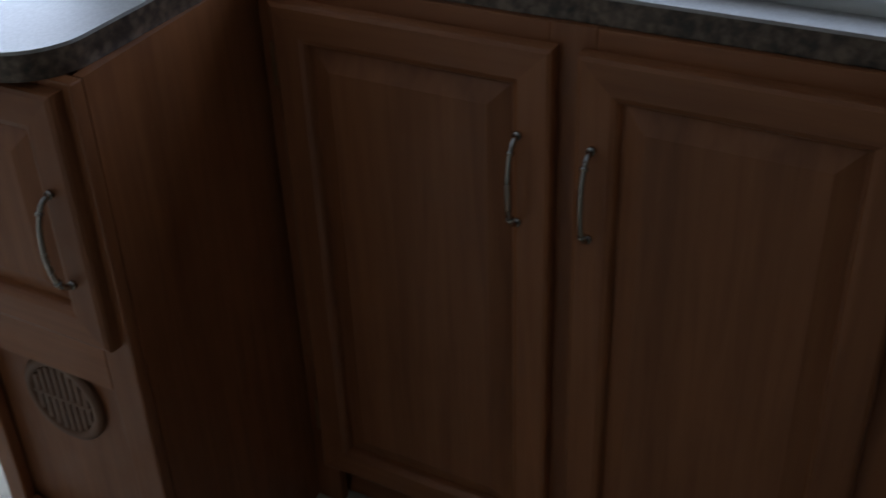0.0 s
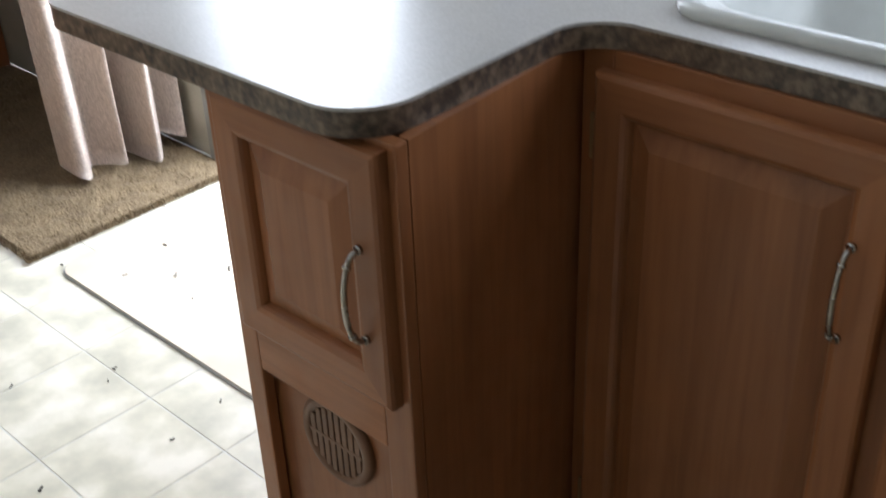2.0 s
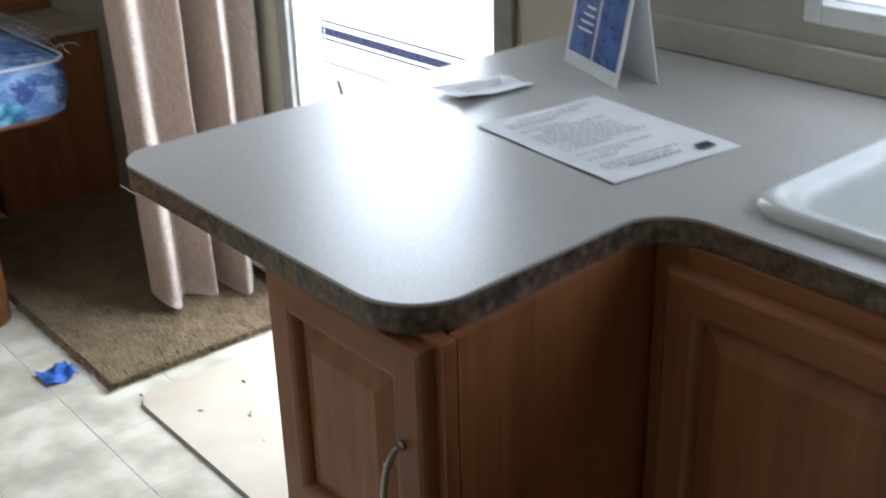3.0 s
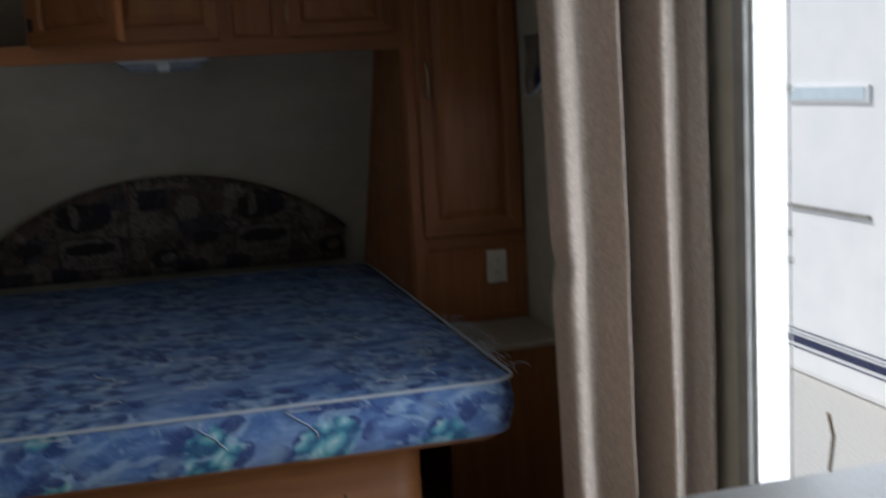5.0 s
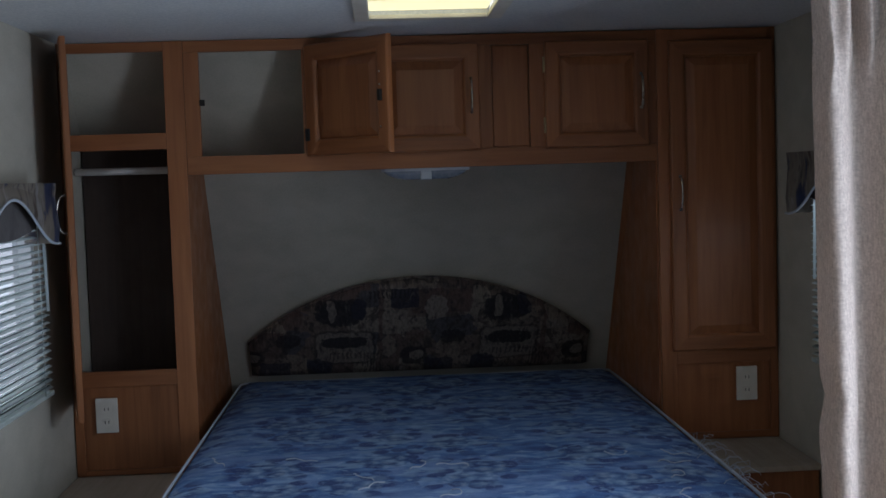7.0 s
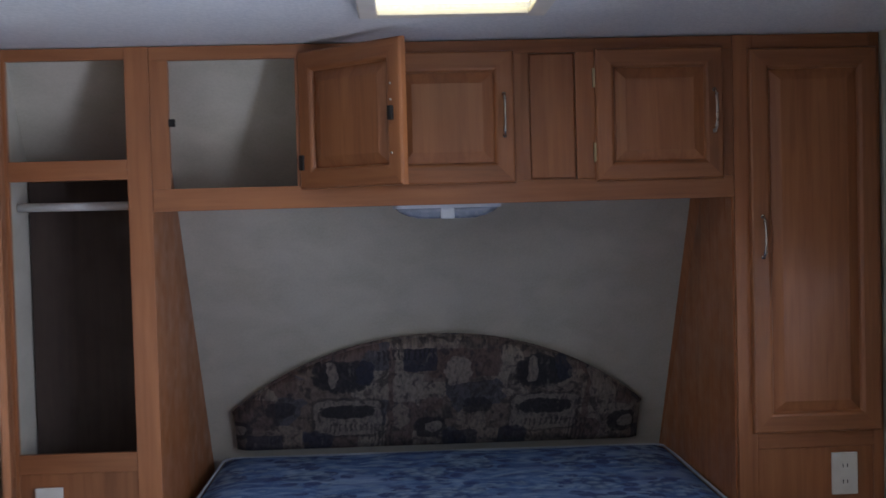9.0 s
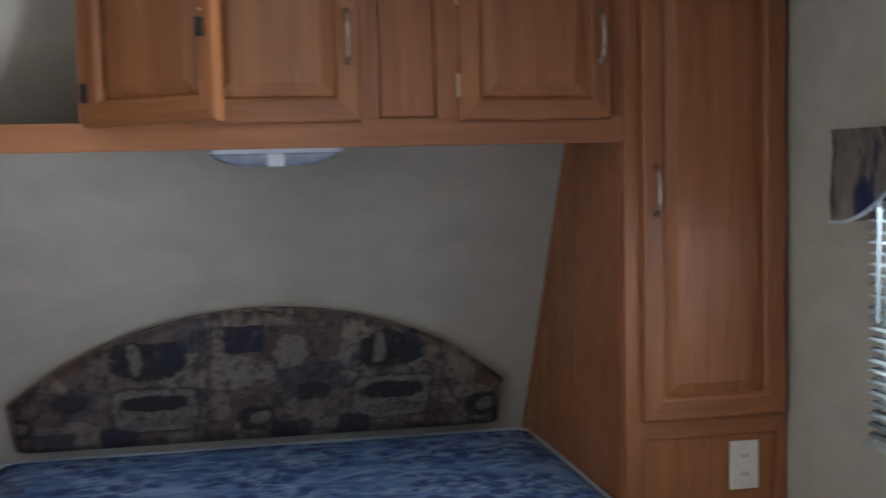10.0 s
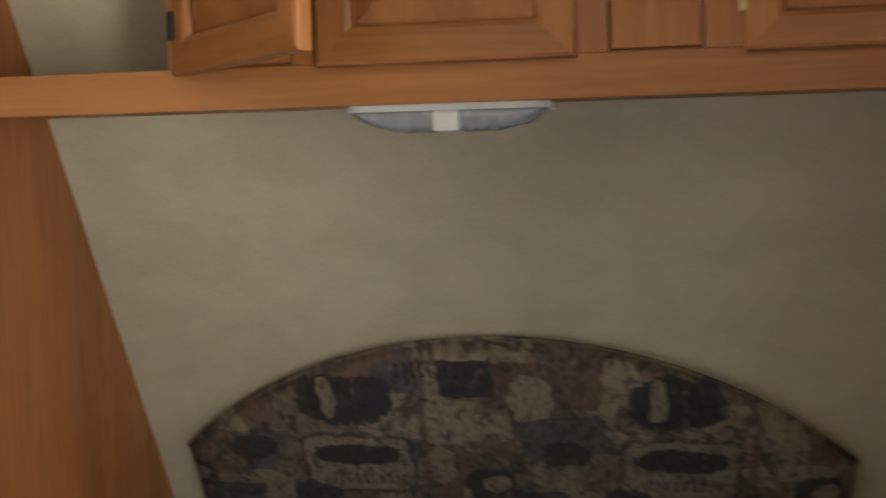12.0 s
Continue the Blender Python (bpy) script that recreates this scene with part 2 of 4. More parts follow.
def patchwork_material():
    """A printed collage cloth that repeats every 0.648 m: framed boxes, dark pills with rows of strokes, rust and navy patches."""
    m, t, b = nodes("patchwork_cloth", 0.9)
    vec = wobble(t, flat_map(t, (1, 1, 0.5), (0, 0, 1)), 20, 0.022)
    sep = t.nodes.new("ShaderNodeSeparateXYZ")
    t.links.new(vec, sep.inputs["Vector"])
    u = maths(t, "FLOORED_MODULO", maths(t, "SUBTRACT", sep.outputs["X"], -0.537), 0.648)
    v = maths(t, "FLOORED_MODULO", maths(t, "SUBTRACT", sep.outputs["Y"], 0.733), 0.4)
    grain = noise_tex(t, 42, 4, (1, 1, 1), 0.4)
    streak = noise_tex(t, 70, 3, (1.6, 1.6, 0.3), 0.2)

    def patch(under, colour, cu, cv, ru, rv, square, solid, rough=1.5):
        near = [maths(t, "POWER", maths(t, "ABSOLUTE", maths(t, "DIVIDE", maths(t, "SUBTRACT", s, c0), r0)), 8 if square else 2.6) for s, c0, r0 in ((u, cu, ru), (v, cv, rv))]
        edge = maths(t, "MULTIPLY_ADD", maths(t, "SUBTRACT", grain, 0.5), rough, maths(t, "ADD", *near))
        return mix(t, under, colour, ramp(t, edge, [(0.6, (solid,) * 3), (0.85, (solid * 0.8,) * 3), (1.0, (0, 0, 0))]))

    def strokes(under, colour, cu, cv, ru, rv, pitch, solid):
        """Rows of small upright strokes inside a box."""
        inside = maths(t, "MULTIPLY", maths(t, "LESS_THAN", maths(t, "ABSOLUTE", maths(t, "SUBTRACT", u, cu)), ru), maths(t, "LESS_THAN", maths(t, "ABSOLUTE", maths(t, "SUBTRACT", v, cv)), rv))
        comb = maths(t, "LESS_THAN", maths(t, "ADD", maths(t, "FRACT", maths(t, "DIVIDE", u, pitch)), maths(t, "MULTIPLY", maths(t, "SUBTRACT", grain, 0.5), 1.5)), 0.45)
        return mix(t, under, colour, maths(t, "MULTIPLY", maths(t, "MULTIPLY", inside, comb), solid))

    block = t.nodes.new("ShaderNodeTexVoronoi")
    block.voronoi_dimensions, block.distance = "2D", "CHEBYCHEV"
    block.inputs["Scale"].default_value, block.inputs["Randomness"].default_value = 11.0, 0.8
    t.links.new(vec, block.inputs["Vector"])
    tone = t.nodes.new("ShaderNodeSeparateColor")
    t.links.new(block.outputs["Color"], tone.inputs["Color"])
    cloth = ramp(t, tone.outputs["Red"], [(0.0, (0.15, 0.115, 0.09)), (0.3, (0.2, 0.16, 0.125)), (0.55, (0.12, 0.085, 0.072)), (0.75, (0.23, 0.19, 0.15)), (0.9, (0.085, 0.078, 0.085))], True)
    cloth = mix(t, cloth, (0.05, 0.04, 0.038), ramp(t, noise_tex(t, 22, 6, (1, 1, 1), 0.8), [(0.38, (0.85, 0.85, 0.85)), (0.5, (0, 0, 0))]))
    for colour, cu, cv, ru, rv, square, solid in (
            (PRINT_RUST, 0.52, 0.30, 0.12, 0.05, True, 0.8), (PRINT_PALE, 0.50, 0.275, 0.045, 0.05, False, 0.9),
            (PRINT_RUST, 0.285, 0.2, 0.010, 0.16, True, 0.7), (PRINT_DARK, 0.145, 0.118, 0.122, 0.072, True, 0.55),
            (PRINT_PALE, 0.145, 0.118, 0.112, 0.064, True, 0.7), (PRINT_DARK, 0.145, 0.14, 0.094, 0.027, False, 0.95),
            (PRINT_PALE, 0.34, 0.22, 0.05, 0.05, True, 0.7), (PRINT_DARK, 0.13, 0.265, 0.095, 0.058, False, 0.95),
            (PRINT_PALE, 0.095, 0.27, 0.018, 0.045, False, 0.7), (PRINT_NAVY, 0.2, 0.275, 0.03, 0.045, False, 0.9),
            (PRINT_NAVY, 0.375, 0.315, 0.055, 0.04, True, 0.9), (PRINT_DARK, 0.57, 0.15, 0.05, 0.03, False, 0.75),
            (PRINT_DARK, 0.42, 0.075, 0.055, 0.04, False, 0.85), (PRINT_PALE, 0.43, 0.075, 0.03, 0.02, False, 0.8),
            (PRINT_NAVY, 0.04, 0.03, 0.06, 0.04, False, 0.85), (PRINT_RUST, 0.42, 0.16, 0.04, 0.025, False, 0.7),
            (PRINT_NAVY, 0.52, 0.03, 0.06, 0.03, True, 0.75)):
        cloth = patch(cloth, colour, cu, cv, ru, rv, square, solid)
    cloth = strokes(cloth, PRINT_DARK, 0.15, 0.082, 0.075, 0.013, 0.017, 0.6)
    cloth = strokes(cloth, PRINT_DARK, 0.33, 0.335, 0.09, 0.018, 0.016, 0.8)
    cloth = strokes(cloth, PRINT_DARK, 0.26, 0.05, 0.035, 0.04, 0.013, 0.5)
    cloth = mix(t, cloth, (0.045, 0.036, 0.038), ramp(t, noise_tex(t, 34, 5, (1.3, 1.3, 0.7), 0.5), [(0.34, (0.8, 0.8, 0.8)), (0.44, (0, 0, 0))]))
    cloth = mix(t, cloth, (0.24, 0.2, 0.165), ramp(t, noise_tex(t, 30, 4, (1.4, 1.4, 0.6), 0.6), [(0.6, (0, 0, 0)), (0.68, (0.25, 0.25, 0.25))]))
    worn = ramp(t, streak, [(0.3, (0.55, 0.55, 0.58)), (0.62, (1.0, 1.0, 1.0))])
    t.links.new(mix(t, cloth, worn, 1.0, "MULTIPLY"), b.inputs["Base Color"])
    bump(t, b, streak, 0.2, 0.001)
    return m


def valance_material():
    """A brushed print: navy and brown patches, pale upright strokes on tan."""
    m, t, b = nodes("valance_print", 0.9)
    patches = noise_tex(t, 8, 4, (1, 1, 0.7), 0.7)
    c = ramp(t, patches, [(0.3, (0.035, 0.045, 0.11)), (0.42, (0.07, 0.075, 0.13)), (0.47, (0.25, 0.21, 0.17)), (0.58, (0.31, 0.27, 0.225)), (0.64, (0.12, 0.085, 0.07)), (0.72, (0.2, 0.17, 0.14))])
    brush = noise_tex(t, 26, 4, (1, 1, 0.22), 0.4)
    c = mix(t, c, (0.42, 0.4, 0.39), ramp(t, brush, [(0.58, (0, 0, 0)), (0.66, (0.7, 0.7, 0.7))]))
    c = mix(t, c, (0.05, 0.045, 0.06), ramp(t, brush, [(0.34, (0.7, 0.7, 0.7)), (0.42, (0, 0, 0))]))
    t.links.new(c, b.inputs["Base Color"])
    bump(t, b, brush, 0.2, 0.001)
    return m


def carpet_material():
    m, t, b = nodes("brown_carpet", 1.0)
    f = noise_tex(t, 210, 3)
    g = noise_tex(t, 11, 3)
    a = ramp(t, f, [(0.3, (0.085, 0.055, 0.028)), (0.5, (0.2, 0.14, 0.075)), (0.7, (0.34, 0.26, 0.15))])
    c = ramp(t, g, [(0.35, (0.13, 0.09, 0.05)), (0.65, (0.26, 0.19, 0.105))])
    t.links.new(mix(t, a, c, 0.35), b.inputs["Base Color"])
    bump(t, b, f, 1.0, 0.006)
    return m


def stained(name, a, c, rough, scale=14.0, metal=0.0):
    m, t, b = nodes(name, rough, metal)
    t.links.new(ramp(t, noise_tex(t, scale, 5), [(0.35, a), (0.65, c)]), b.inputs["Base Color"])
    t.links.new(ramp(t, noise_tex(t, scale * 3, 3), [(0.3, (max(rough - 0.06, 0.02),) * 3), (0.7, (rough + 0.08,) * 3)]), b.inputs["Roughness"])
    return m


wallpaper, ceiling_board, vinyl = wallpaper_material(), ceiling_material(), vinyl_material()
granite, laminate, floral, patchwork, carpet = granite_material(), laminate_material(), floral_material("blue_floral", 0.6, TOP_BLOOM, 3.6), patchwork_material(), carpet_material()
valance_cloth = valance_material()
floral_band = floral_material("blue_floral_band", 0.97, BAND_BLOOM, 4.4)
curtain_cloth = cloth_material("curtain_cloth", (0.52, 0.425, 0.36), (0.82, 0.71, 0.62), 210)
piping_cloth = cloth_material("piping", (0.38, 0.43, 0.5), (0.5, 0.54, 0.6))
grout = stained("vinyl_joint", (0.6, 0.58, 0.52), (0.66, 0.64, 0.57), 0.5)
white_paint = stained("white_enamel", (0.74, 0.74, 0.72), (0.82, 0.82, 0.8), 0.35)
ivory = stained("ivory_plastic", (0.62, 0.59, 0.52), (0.7, 0.67, 0.6), 0.4)
slat_white = stained("blind_white", (0.74, 0.78, 0.78), (0.82, 0.85, 0.84), 0.4)
st = slat_white.node_tree
thin = st.nodes.new("ShaderNodeBsdfTranslucent")
thin.inputs["Color"].default_value = (0.84, 0.9, 0.89, 1)
both = st.nodes.new("ShaderNodeMixShader")
both.inputs["Fac"].default_value = 0.75
st.links.new(st.nodes["Principled BSDF"].outputs["BSDF"], both.inputs[1])
st.links.new(thin.outputs["BSDF"], both.inputs[2])
st.links.new(both.outputs["Shader"], st.nodes["Material Output"].inputs["Surface"])
acrylic = stained("sink_acrylic", (0.62, 0.635, 0.61), (0.69, 0.7, 0.675), 0.18)
steel = stained("pull_metal", (0.42, 0.39, 0.35), (0.52, 0.48, 0.43), 0.24, 6.0, 1.0)
brass = stained("brass", (0.42, 0.34, 0.2), (0.5, 0.41, 0.26), 0.35, 8.0, 1.0)
dark_hole = stained("dark_void", (0.012, 0.01, 0.009), (0.02, 0.017, 0.015), 0.8)
vent_plastic = stained("brown_vent_plastic", (0.15, 0.075, 0.038), (0.2, 0.1, 0.052), 0.5)
lens_grey = stained("lamp_lens", (0.2, 0.225, 0.28), (0.26, 0.285, 0.34), 0.25)
lens_white = stained("lamp_housing", (0.45, 0.48, 0.54), (0.52, 0.55, 0.6), 0.35)
paper = stained("paper", (0.74, 0.75, 0.76), (0.82, 0.82, 0.82), 0.7)
ink = stained("ink", (0.25, 0.26, 0.3), (0.34, 0.35, 0.39), 0.8)
blue_print = stained("blue_print", (0.02, 0.05, 0.22), (0.06, 0.16, 0.42), 0.3, 30.0)
trim_grey = stained("door_trim", (0.22, 0.215, 0.2), (0.29, 0.28, 0.26), 0.4)
step_cover = stained("step_cover_vinyl", (0.58, 0.5, 0.39), (0.68, 0.6, 0.48), 0.45, 5.0)
navy = stained("navy_stripe", (0.006, 0.012, 0.06), (0.01, 0.018, 0.08), 0.3)
rubber = stained("dark_edge", (0.03, 0.027, 0.025), (0.06, 0.055, 0.05), 0.6)
roof_metal = stained("trailer_skin", (0.84, 0.85, 0.86), (0.89, 0.89, 0.89), 0.4, 3.0)
gravel = stained("pale_gravel", (0.58, 0.56, 0.52), (0.72, 0.7, 0.66), 0.9, 60.0)
dark_ink = stained("dark_ink", (0.03, 0.032, 0.04), (0.05, 0.052, 0.06), 0.8)
jamb_white = stained("jamb_white", (0.84, 0.84, 0.83), (0.89, 0.89, 0.88), 0.3)
tinted_pane = stained("tinted_pane", (0.56, 0.66, 0.72), (0.62, 0.72, 0.77), 0.15)
dark_cloth = stained("valance_lining", (0.07, 0.065, 0.065), (0.11, 0.1, 0.1), 0.9)
blue_rag = stained("blue_rag", (0.03, 0.1, 0.4), (0.06, 0.16, 0.5), 0.8)

glow, gt, gb = nodes("roof_vent_lid", 0.5)
gb.inputs["Base Color"].default_value = (0.8, 0.72, 0.45, 1)
gb.inputs["Emission Color"].default_value = (1.0, 0.84, 0.42, 1)
gb.inputs["Emission Strength"].default_value = VENT_GLOW

glass = bpy.data.materials.new("window_glass")
glass.use_nodes = True
gl = glass.node_tree.nodes["Principled BSDF"]
gl.inputs["Transmission Weight"].default_value, gl.inputs["Roughness"].default_value, gl.inputs["IOR"].default_value = 1.0, 0.02, 1.1


# ---- shapes ----
def prism(points, z0, z1, axis="z", bm=None):
    """A prism over an outline; axis is the way it is pushed out."""
    bm = bm or bmesh.new()
    place = {"z": lambda a, b, c: (a, b, c), "y": lambda a, b, c: (a, c, b), "x": lambda a, b, c: (c, a, b)}[axis]
    low = [bm.verts.new(place(a, b, z0)) for a, b in points]
    high = [bm.verts.new(place(a, b, z1)) for a, b in points]
    bm.faces.new(low[::-1])
    bm.faces.new(high)
    n = len(points)
    for k in range(n):
        bm.faces.new((low[k], low[(k + 1) % n], high[(k + 1) % n], high[k]))
    return bm


def fillet(corners, steps=8):
    """An outline with rounded corners: corners of (x, y, radius)."""
    out = []
    n = len(corners)
    for k in range(n):
        p, r = Vector(corners[k][:2]), corners[k][2]
        a = (Vector(corners[k - 1][:2]) - p).normalized()
        b = (Vector(corners[(k + 1) % n][:2]) - p).normalized()
        if r <= 0:
            out.append((p.x, p.y))
            continue
        half = a.angle(b) / 2
        d = r / math.tan(half)
        p0, p1 = p + a * d, p + b * d
        c = p + (a + b).normalized() * (r / math.sin(half))
        v0, v1 = p0 - c, p1 - c
        for s in range(steps + 1):
            f = s / steps
            v = v0.lerp(v1, f).normalized() * r
            out.append((c.x + v.x, c.y + v.y))
    return out


def tube(points, radius, sides=8, bm=None):
    """A round rod along points."""
    bm = bm or bmesh.new()
    pts = [Vector(p) for p in points]
    rings, side = [], None
    for k, p in enumerate(pts):
        d = (pts[min(k + 1, len(pts) - 1)] - pts[max(k - 1, 0)]).normalized()
        if side is None:
            side = d.orthogonal()
        side = (side - d * side.dot(d)).normalized()
        up = d.cross(side)
        rings.append([bm.verts.new(p + side * (radius * math.cos(i * math.tau / sides)) + up * (radius * math.sin(i * math.tau / sides))) for i in range(sides)])
    for a, b in zip(rings, rings[1:]):
        for i in range(sides):
            bm.faces.new((a[i], a[(i + 1) % sides], b[(i + 1) % sides], b[i]))
    bm.faces.new(rings[0][::-1])
    bm.faces.new(rings[-1])
    for f in bm.faces:
        f.smooth = True
    return bm


def smooth(ob):
    for p in ob.data.polygons:
        p.use_smooth = True
    return ob


def smooth_sides(ob):
    """Smooth shading for upright faces alone."""
    for p in ob.data.polygons:
        p.use_smooth = abs(p.normal.z) < 0.5
    return ob


def arch_pull(parent, centre, out, length=0.115):
    """An upright arched metal pull with two feet; out: the way it stands off."""
    c, o = Vector(centre), Vector(out)
    arc = [math.pi * k / 18 for k in range(19)]
    bow = [c + Vector((0, 0, length / 2 * math.cos(a))) + o * (0.002 + 0.026 * math.sin(a) ** 0.8) for a in arc]
    h = part("handle", tube(bow, 0.0037), steel, parent, "arched brushed metal pull")
    for k in (4, 14):
        part("collar", tube([bow[k].lerp(bow[k + 1], -0.25), bow[k].lerp(bow[k + 1], 0.25)], 0.0052, 10), steel, h)
    for s in (-1, 1):
        f = tube([c + Vector((0, 0, s * length / 2)), c + Vector((0, 0, s * length / 2)) + o * 0.005], 0.0055, 10)
        part("foot", f, steel, h)
    return h


def panel_door(parent, name, a0, a1, z0, z1, depth, thick, axis, sign, rail=0.052, label=""):
    """A frame and raised panel door in the plane axis = depth, facing sign; a: the level way across."""
    mats = (wood, wood_y if axis == "x" else wood_x)

    def slab(p0, p1, q0, q1, d0, d1, bevel=0.002):
        lo, hi = sorted((depth + sign * d0, depth + sign * d1))
        return box(lo, hi, p0, p1, q0, q1, bevel) if axis == "x" else box(p0, p1, lo, hi, q0, q1, bevel)

    put = (lambda u, w, q: (depth + sign * q, u, w)) if axis == "x" else (lambda u, w, q: (u, depth + sign * q, w))
    profile = ((0, 0), (0, thick - 0.007), (0.0015, thick - 0.0025), (0.006, thick), (rail - 0.011, thick), (rail - 0.005, thick - 0.0025), (rail - 0.002, thick - 0.006), (rail, thick * 0.42), (rail, 0))

    def bar(c0, c1):
        """One mitred side of the frame, from corner c0 to corner c1: corners of (u, w, inward u, inward w)."""
        bar_bm = bmesh.new()
        ends = [[bar_bm.verts.new(put(u + du * i, w + dw * i, q)) for i, q in profile] for u, w, du, dw in (c0, c1)]
        for k in range(len(profile)):
            n = (k + 1) % len(profile)
            bar_bm.faces.new((ends[0][k], ends[0][n], ends[1][n], ends[1][k]))
        bar_bm.faces.new(ends[0])
        bar_bm.faces.new(ends[1][::-1])
        return bar_bm

    corner = ((a0, z0, 1, 1), (a1, z0, -1, 1), (a1, z1, -1, -1), (a0, z1, 1, -1))
    d = part(name, bar(corner[0], corner[3]), mats[0], parent, label)
    part("stile", bar(corner[1], corner[2]), mats[0], d)
    part("rail", bar(corner[0], corner[1]), mats[1], d)
    part("rail", bar(corner[3], corner[2]), mats[1], d)
    bm = slab(a0 + rail, a1 - rail, z0 + rail, z1 - rail, 0.002, thick * 0.35, 0)
    u0, u1, w0, w1 = a0 + rail + 0.003, a1 - rail - 0.003, z0 + rail + 0.003, z1 - rail - 0.003
    s = 0.026
    near, far = thick * 0.86, thick * 0.38
    lo = [bm.verts.new(put(u, w, far)) for u, w in ((u0, w0), (u1, w0), (u1, w1), (u0, w1))]
    hi = [bm.verts.new(put(u, w, near)) for u, w in ((u0 + s, w0 + s), (u1 - s, w0 + s), (u1 - s, w1 - s), (u0 + s, w1 - s))]
    bm.faces.new(hi)
    bm.faces.new(lo)
    for k in range(4):
        bm.faces.new((lo[k], lo[(k + 1) % 4], hi[(k + 1) % 4], hi[k]))
    part("raised_panel", bm, mats[0], d)
    return d


def outlet(x, z, label):
    o = thing("outlet", label, "outlet", "wall outlets", (x, -0.001, z))
    part("cover_plate", box(-0.036, 0.036, -0.008, 0, -0.058, 0.058, 0.003), ivory, o)
    for s in (-1, 1):
        k = part("socket", prism(fillet([(-0.016, -0.014, 0.008), (0.016, -0.014, 0.008), (0.016, 0.014, 0.008), (-0.016, 0.014, 0.008)], 4), -0.0095, -0.007, "y"), ivory, o)
        k.location.z = s * 0.022
        for q in (-0.006, 0.006):
            part("slot", box(q - 0.0012, q + 0.0012, -0.0102, -0.009, -0.005, 0.005), dark_hole, k)
    return o


# ---- the shell ----
W, H, REAR = -2.38, 1.97, -5.6


def lean(z):
    """The y of the sloping head wall at height z."""
    return 0.35 + (1.53 - z) * 0.565


def wall_with_openings(name, x0, x1, y0, y1, z1, holes, label):
    """A side wall built round its openings, each (y0, y1, z0, z1)."""
    bm = bmesh.new()
    ys = sorted({y0, y1, *[v for h in holes for v in h[:2]]})
    for a, b in zip(ys, ys[1:]):
        here = sorted([h[2:] for h in holes if h[0] <= a and h[1] >= b])
        z = 0.0
        for lo, hi in here:
            if lo > z:
                box(x0, x1, a, b, z, lo, 0, bm)
            z = hi
        if z < z1:
            box(x0, x1, a, b, z, z1, 0, bm)
    bmesh.ops.remove_doubles(bm, verts=bm.verts, dist=1e-5)
    return structure(name, bm, wallpaper, label, "wall")


DOOR = (-2.305, -1.555, 0.0, 1.86)
WIN_R = (-1.08, -0.40, 0.93, 1.46)
WIN_L = (-1.15, -0.34, 0.90, 1.44)
WIN_K = (-4.30, -2.98, 1.00, 1.52)
wall_with_openings("wall_right", 0, 0.06, REAR, 0.98, H, [DOOR, WIN_R, WIN_K], "beige textured wallpaper wall with the entrance opening")
wall_with_openings("wall_left", W - 0.06, W, REAR, 0.98, H, [WIN_L], "beige textured wallpaper wall with windows")
structure("wall_rear", box(W - 0.06, 0.06, REAR - 0.06, REAR, 0, H), wallpaper, "plain beige wall closing the trailer", "wall")
structure("wall_head", prism([(lean(H), H), (lean(0.45), 0.45), (lean(0.45), 0.0), (1.08, 0.0), (1.08, H)], W, 0, "x"), wallpaper, "sloping beige wallpaper wall behind the bed", "wall")
VX0, VX1, VY0, VY1 = -1.36, -1.005, -0.80, -0.45
bm = box(W - 0.06, VX0, REAR - 0.06, 1.08, H, H + 0.05)
box(VX1, 0.06, REAR - 0.06, 1.08, H, H + 0.05, 0, bm)
box(VX0, VX1, REAR - 0.06, VY0, H, H + 0.05, 0, bm)
box(VX0, VX1, VY1, 1.08, H, H + 0.05, 0, bm)
structure("ceiling", bm, ceiling_board, "white stippled ceiling board with a roof vent", "ceiling")
structure("ceiling_trim", box(W + 0.002, -0.002, -0.9, -0.872, H - 0.006, H, 0.002), white_paint, "thin white batten over a ceiling seam", "trim")
structure("floor", box(W, 0, REAR, 0.98, -0.06, -0.0011), grout, "pale sheet vinyl floor in a square tile pattern", "floor")


# ---- roof vent and lamps ----
vent = thing("roof_vent", "square roof vent with a glowing yellowed lid", "vent", "", ((VX0 + VX1) / 2, (VY0 + VY1) / 2, H))
part("lid", box(-0.172, 0.172, -0.168, 0.168, 0.012, 0.02, 0.003), glow, vent, "yellowed translucent lid")
for x0, x1, y0, y1 in ((-0.215, -0.172, -0.21, 0.21), (0.172, 0.215, -0.21, 0.21), (-0.172, 0.172, -0.21, -0.168), (-0.172, 0.172, 0.168, 0.21)):
    part("frame", box(x0, x1, y0, y1, -0.012, 0.0, 0.004), ivory, vent)


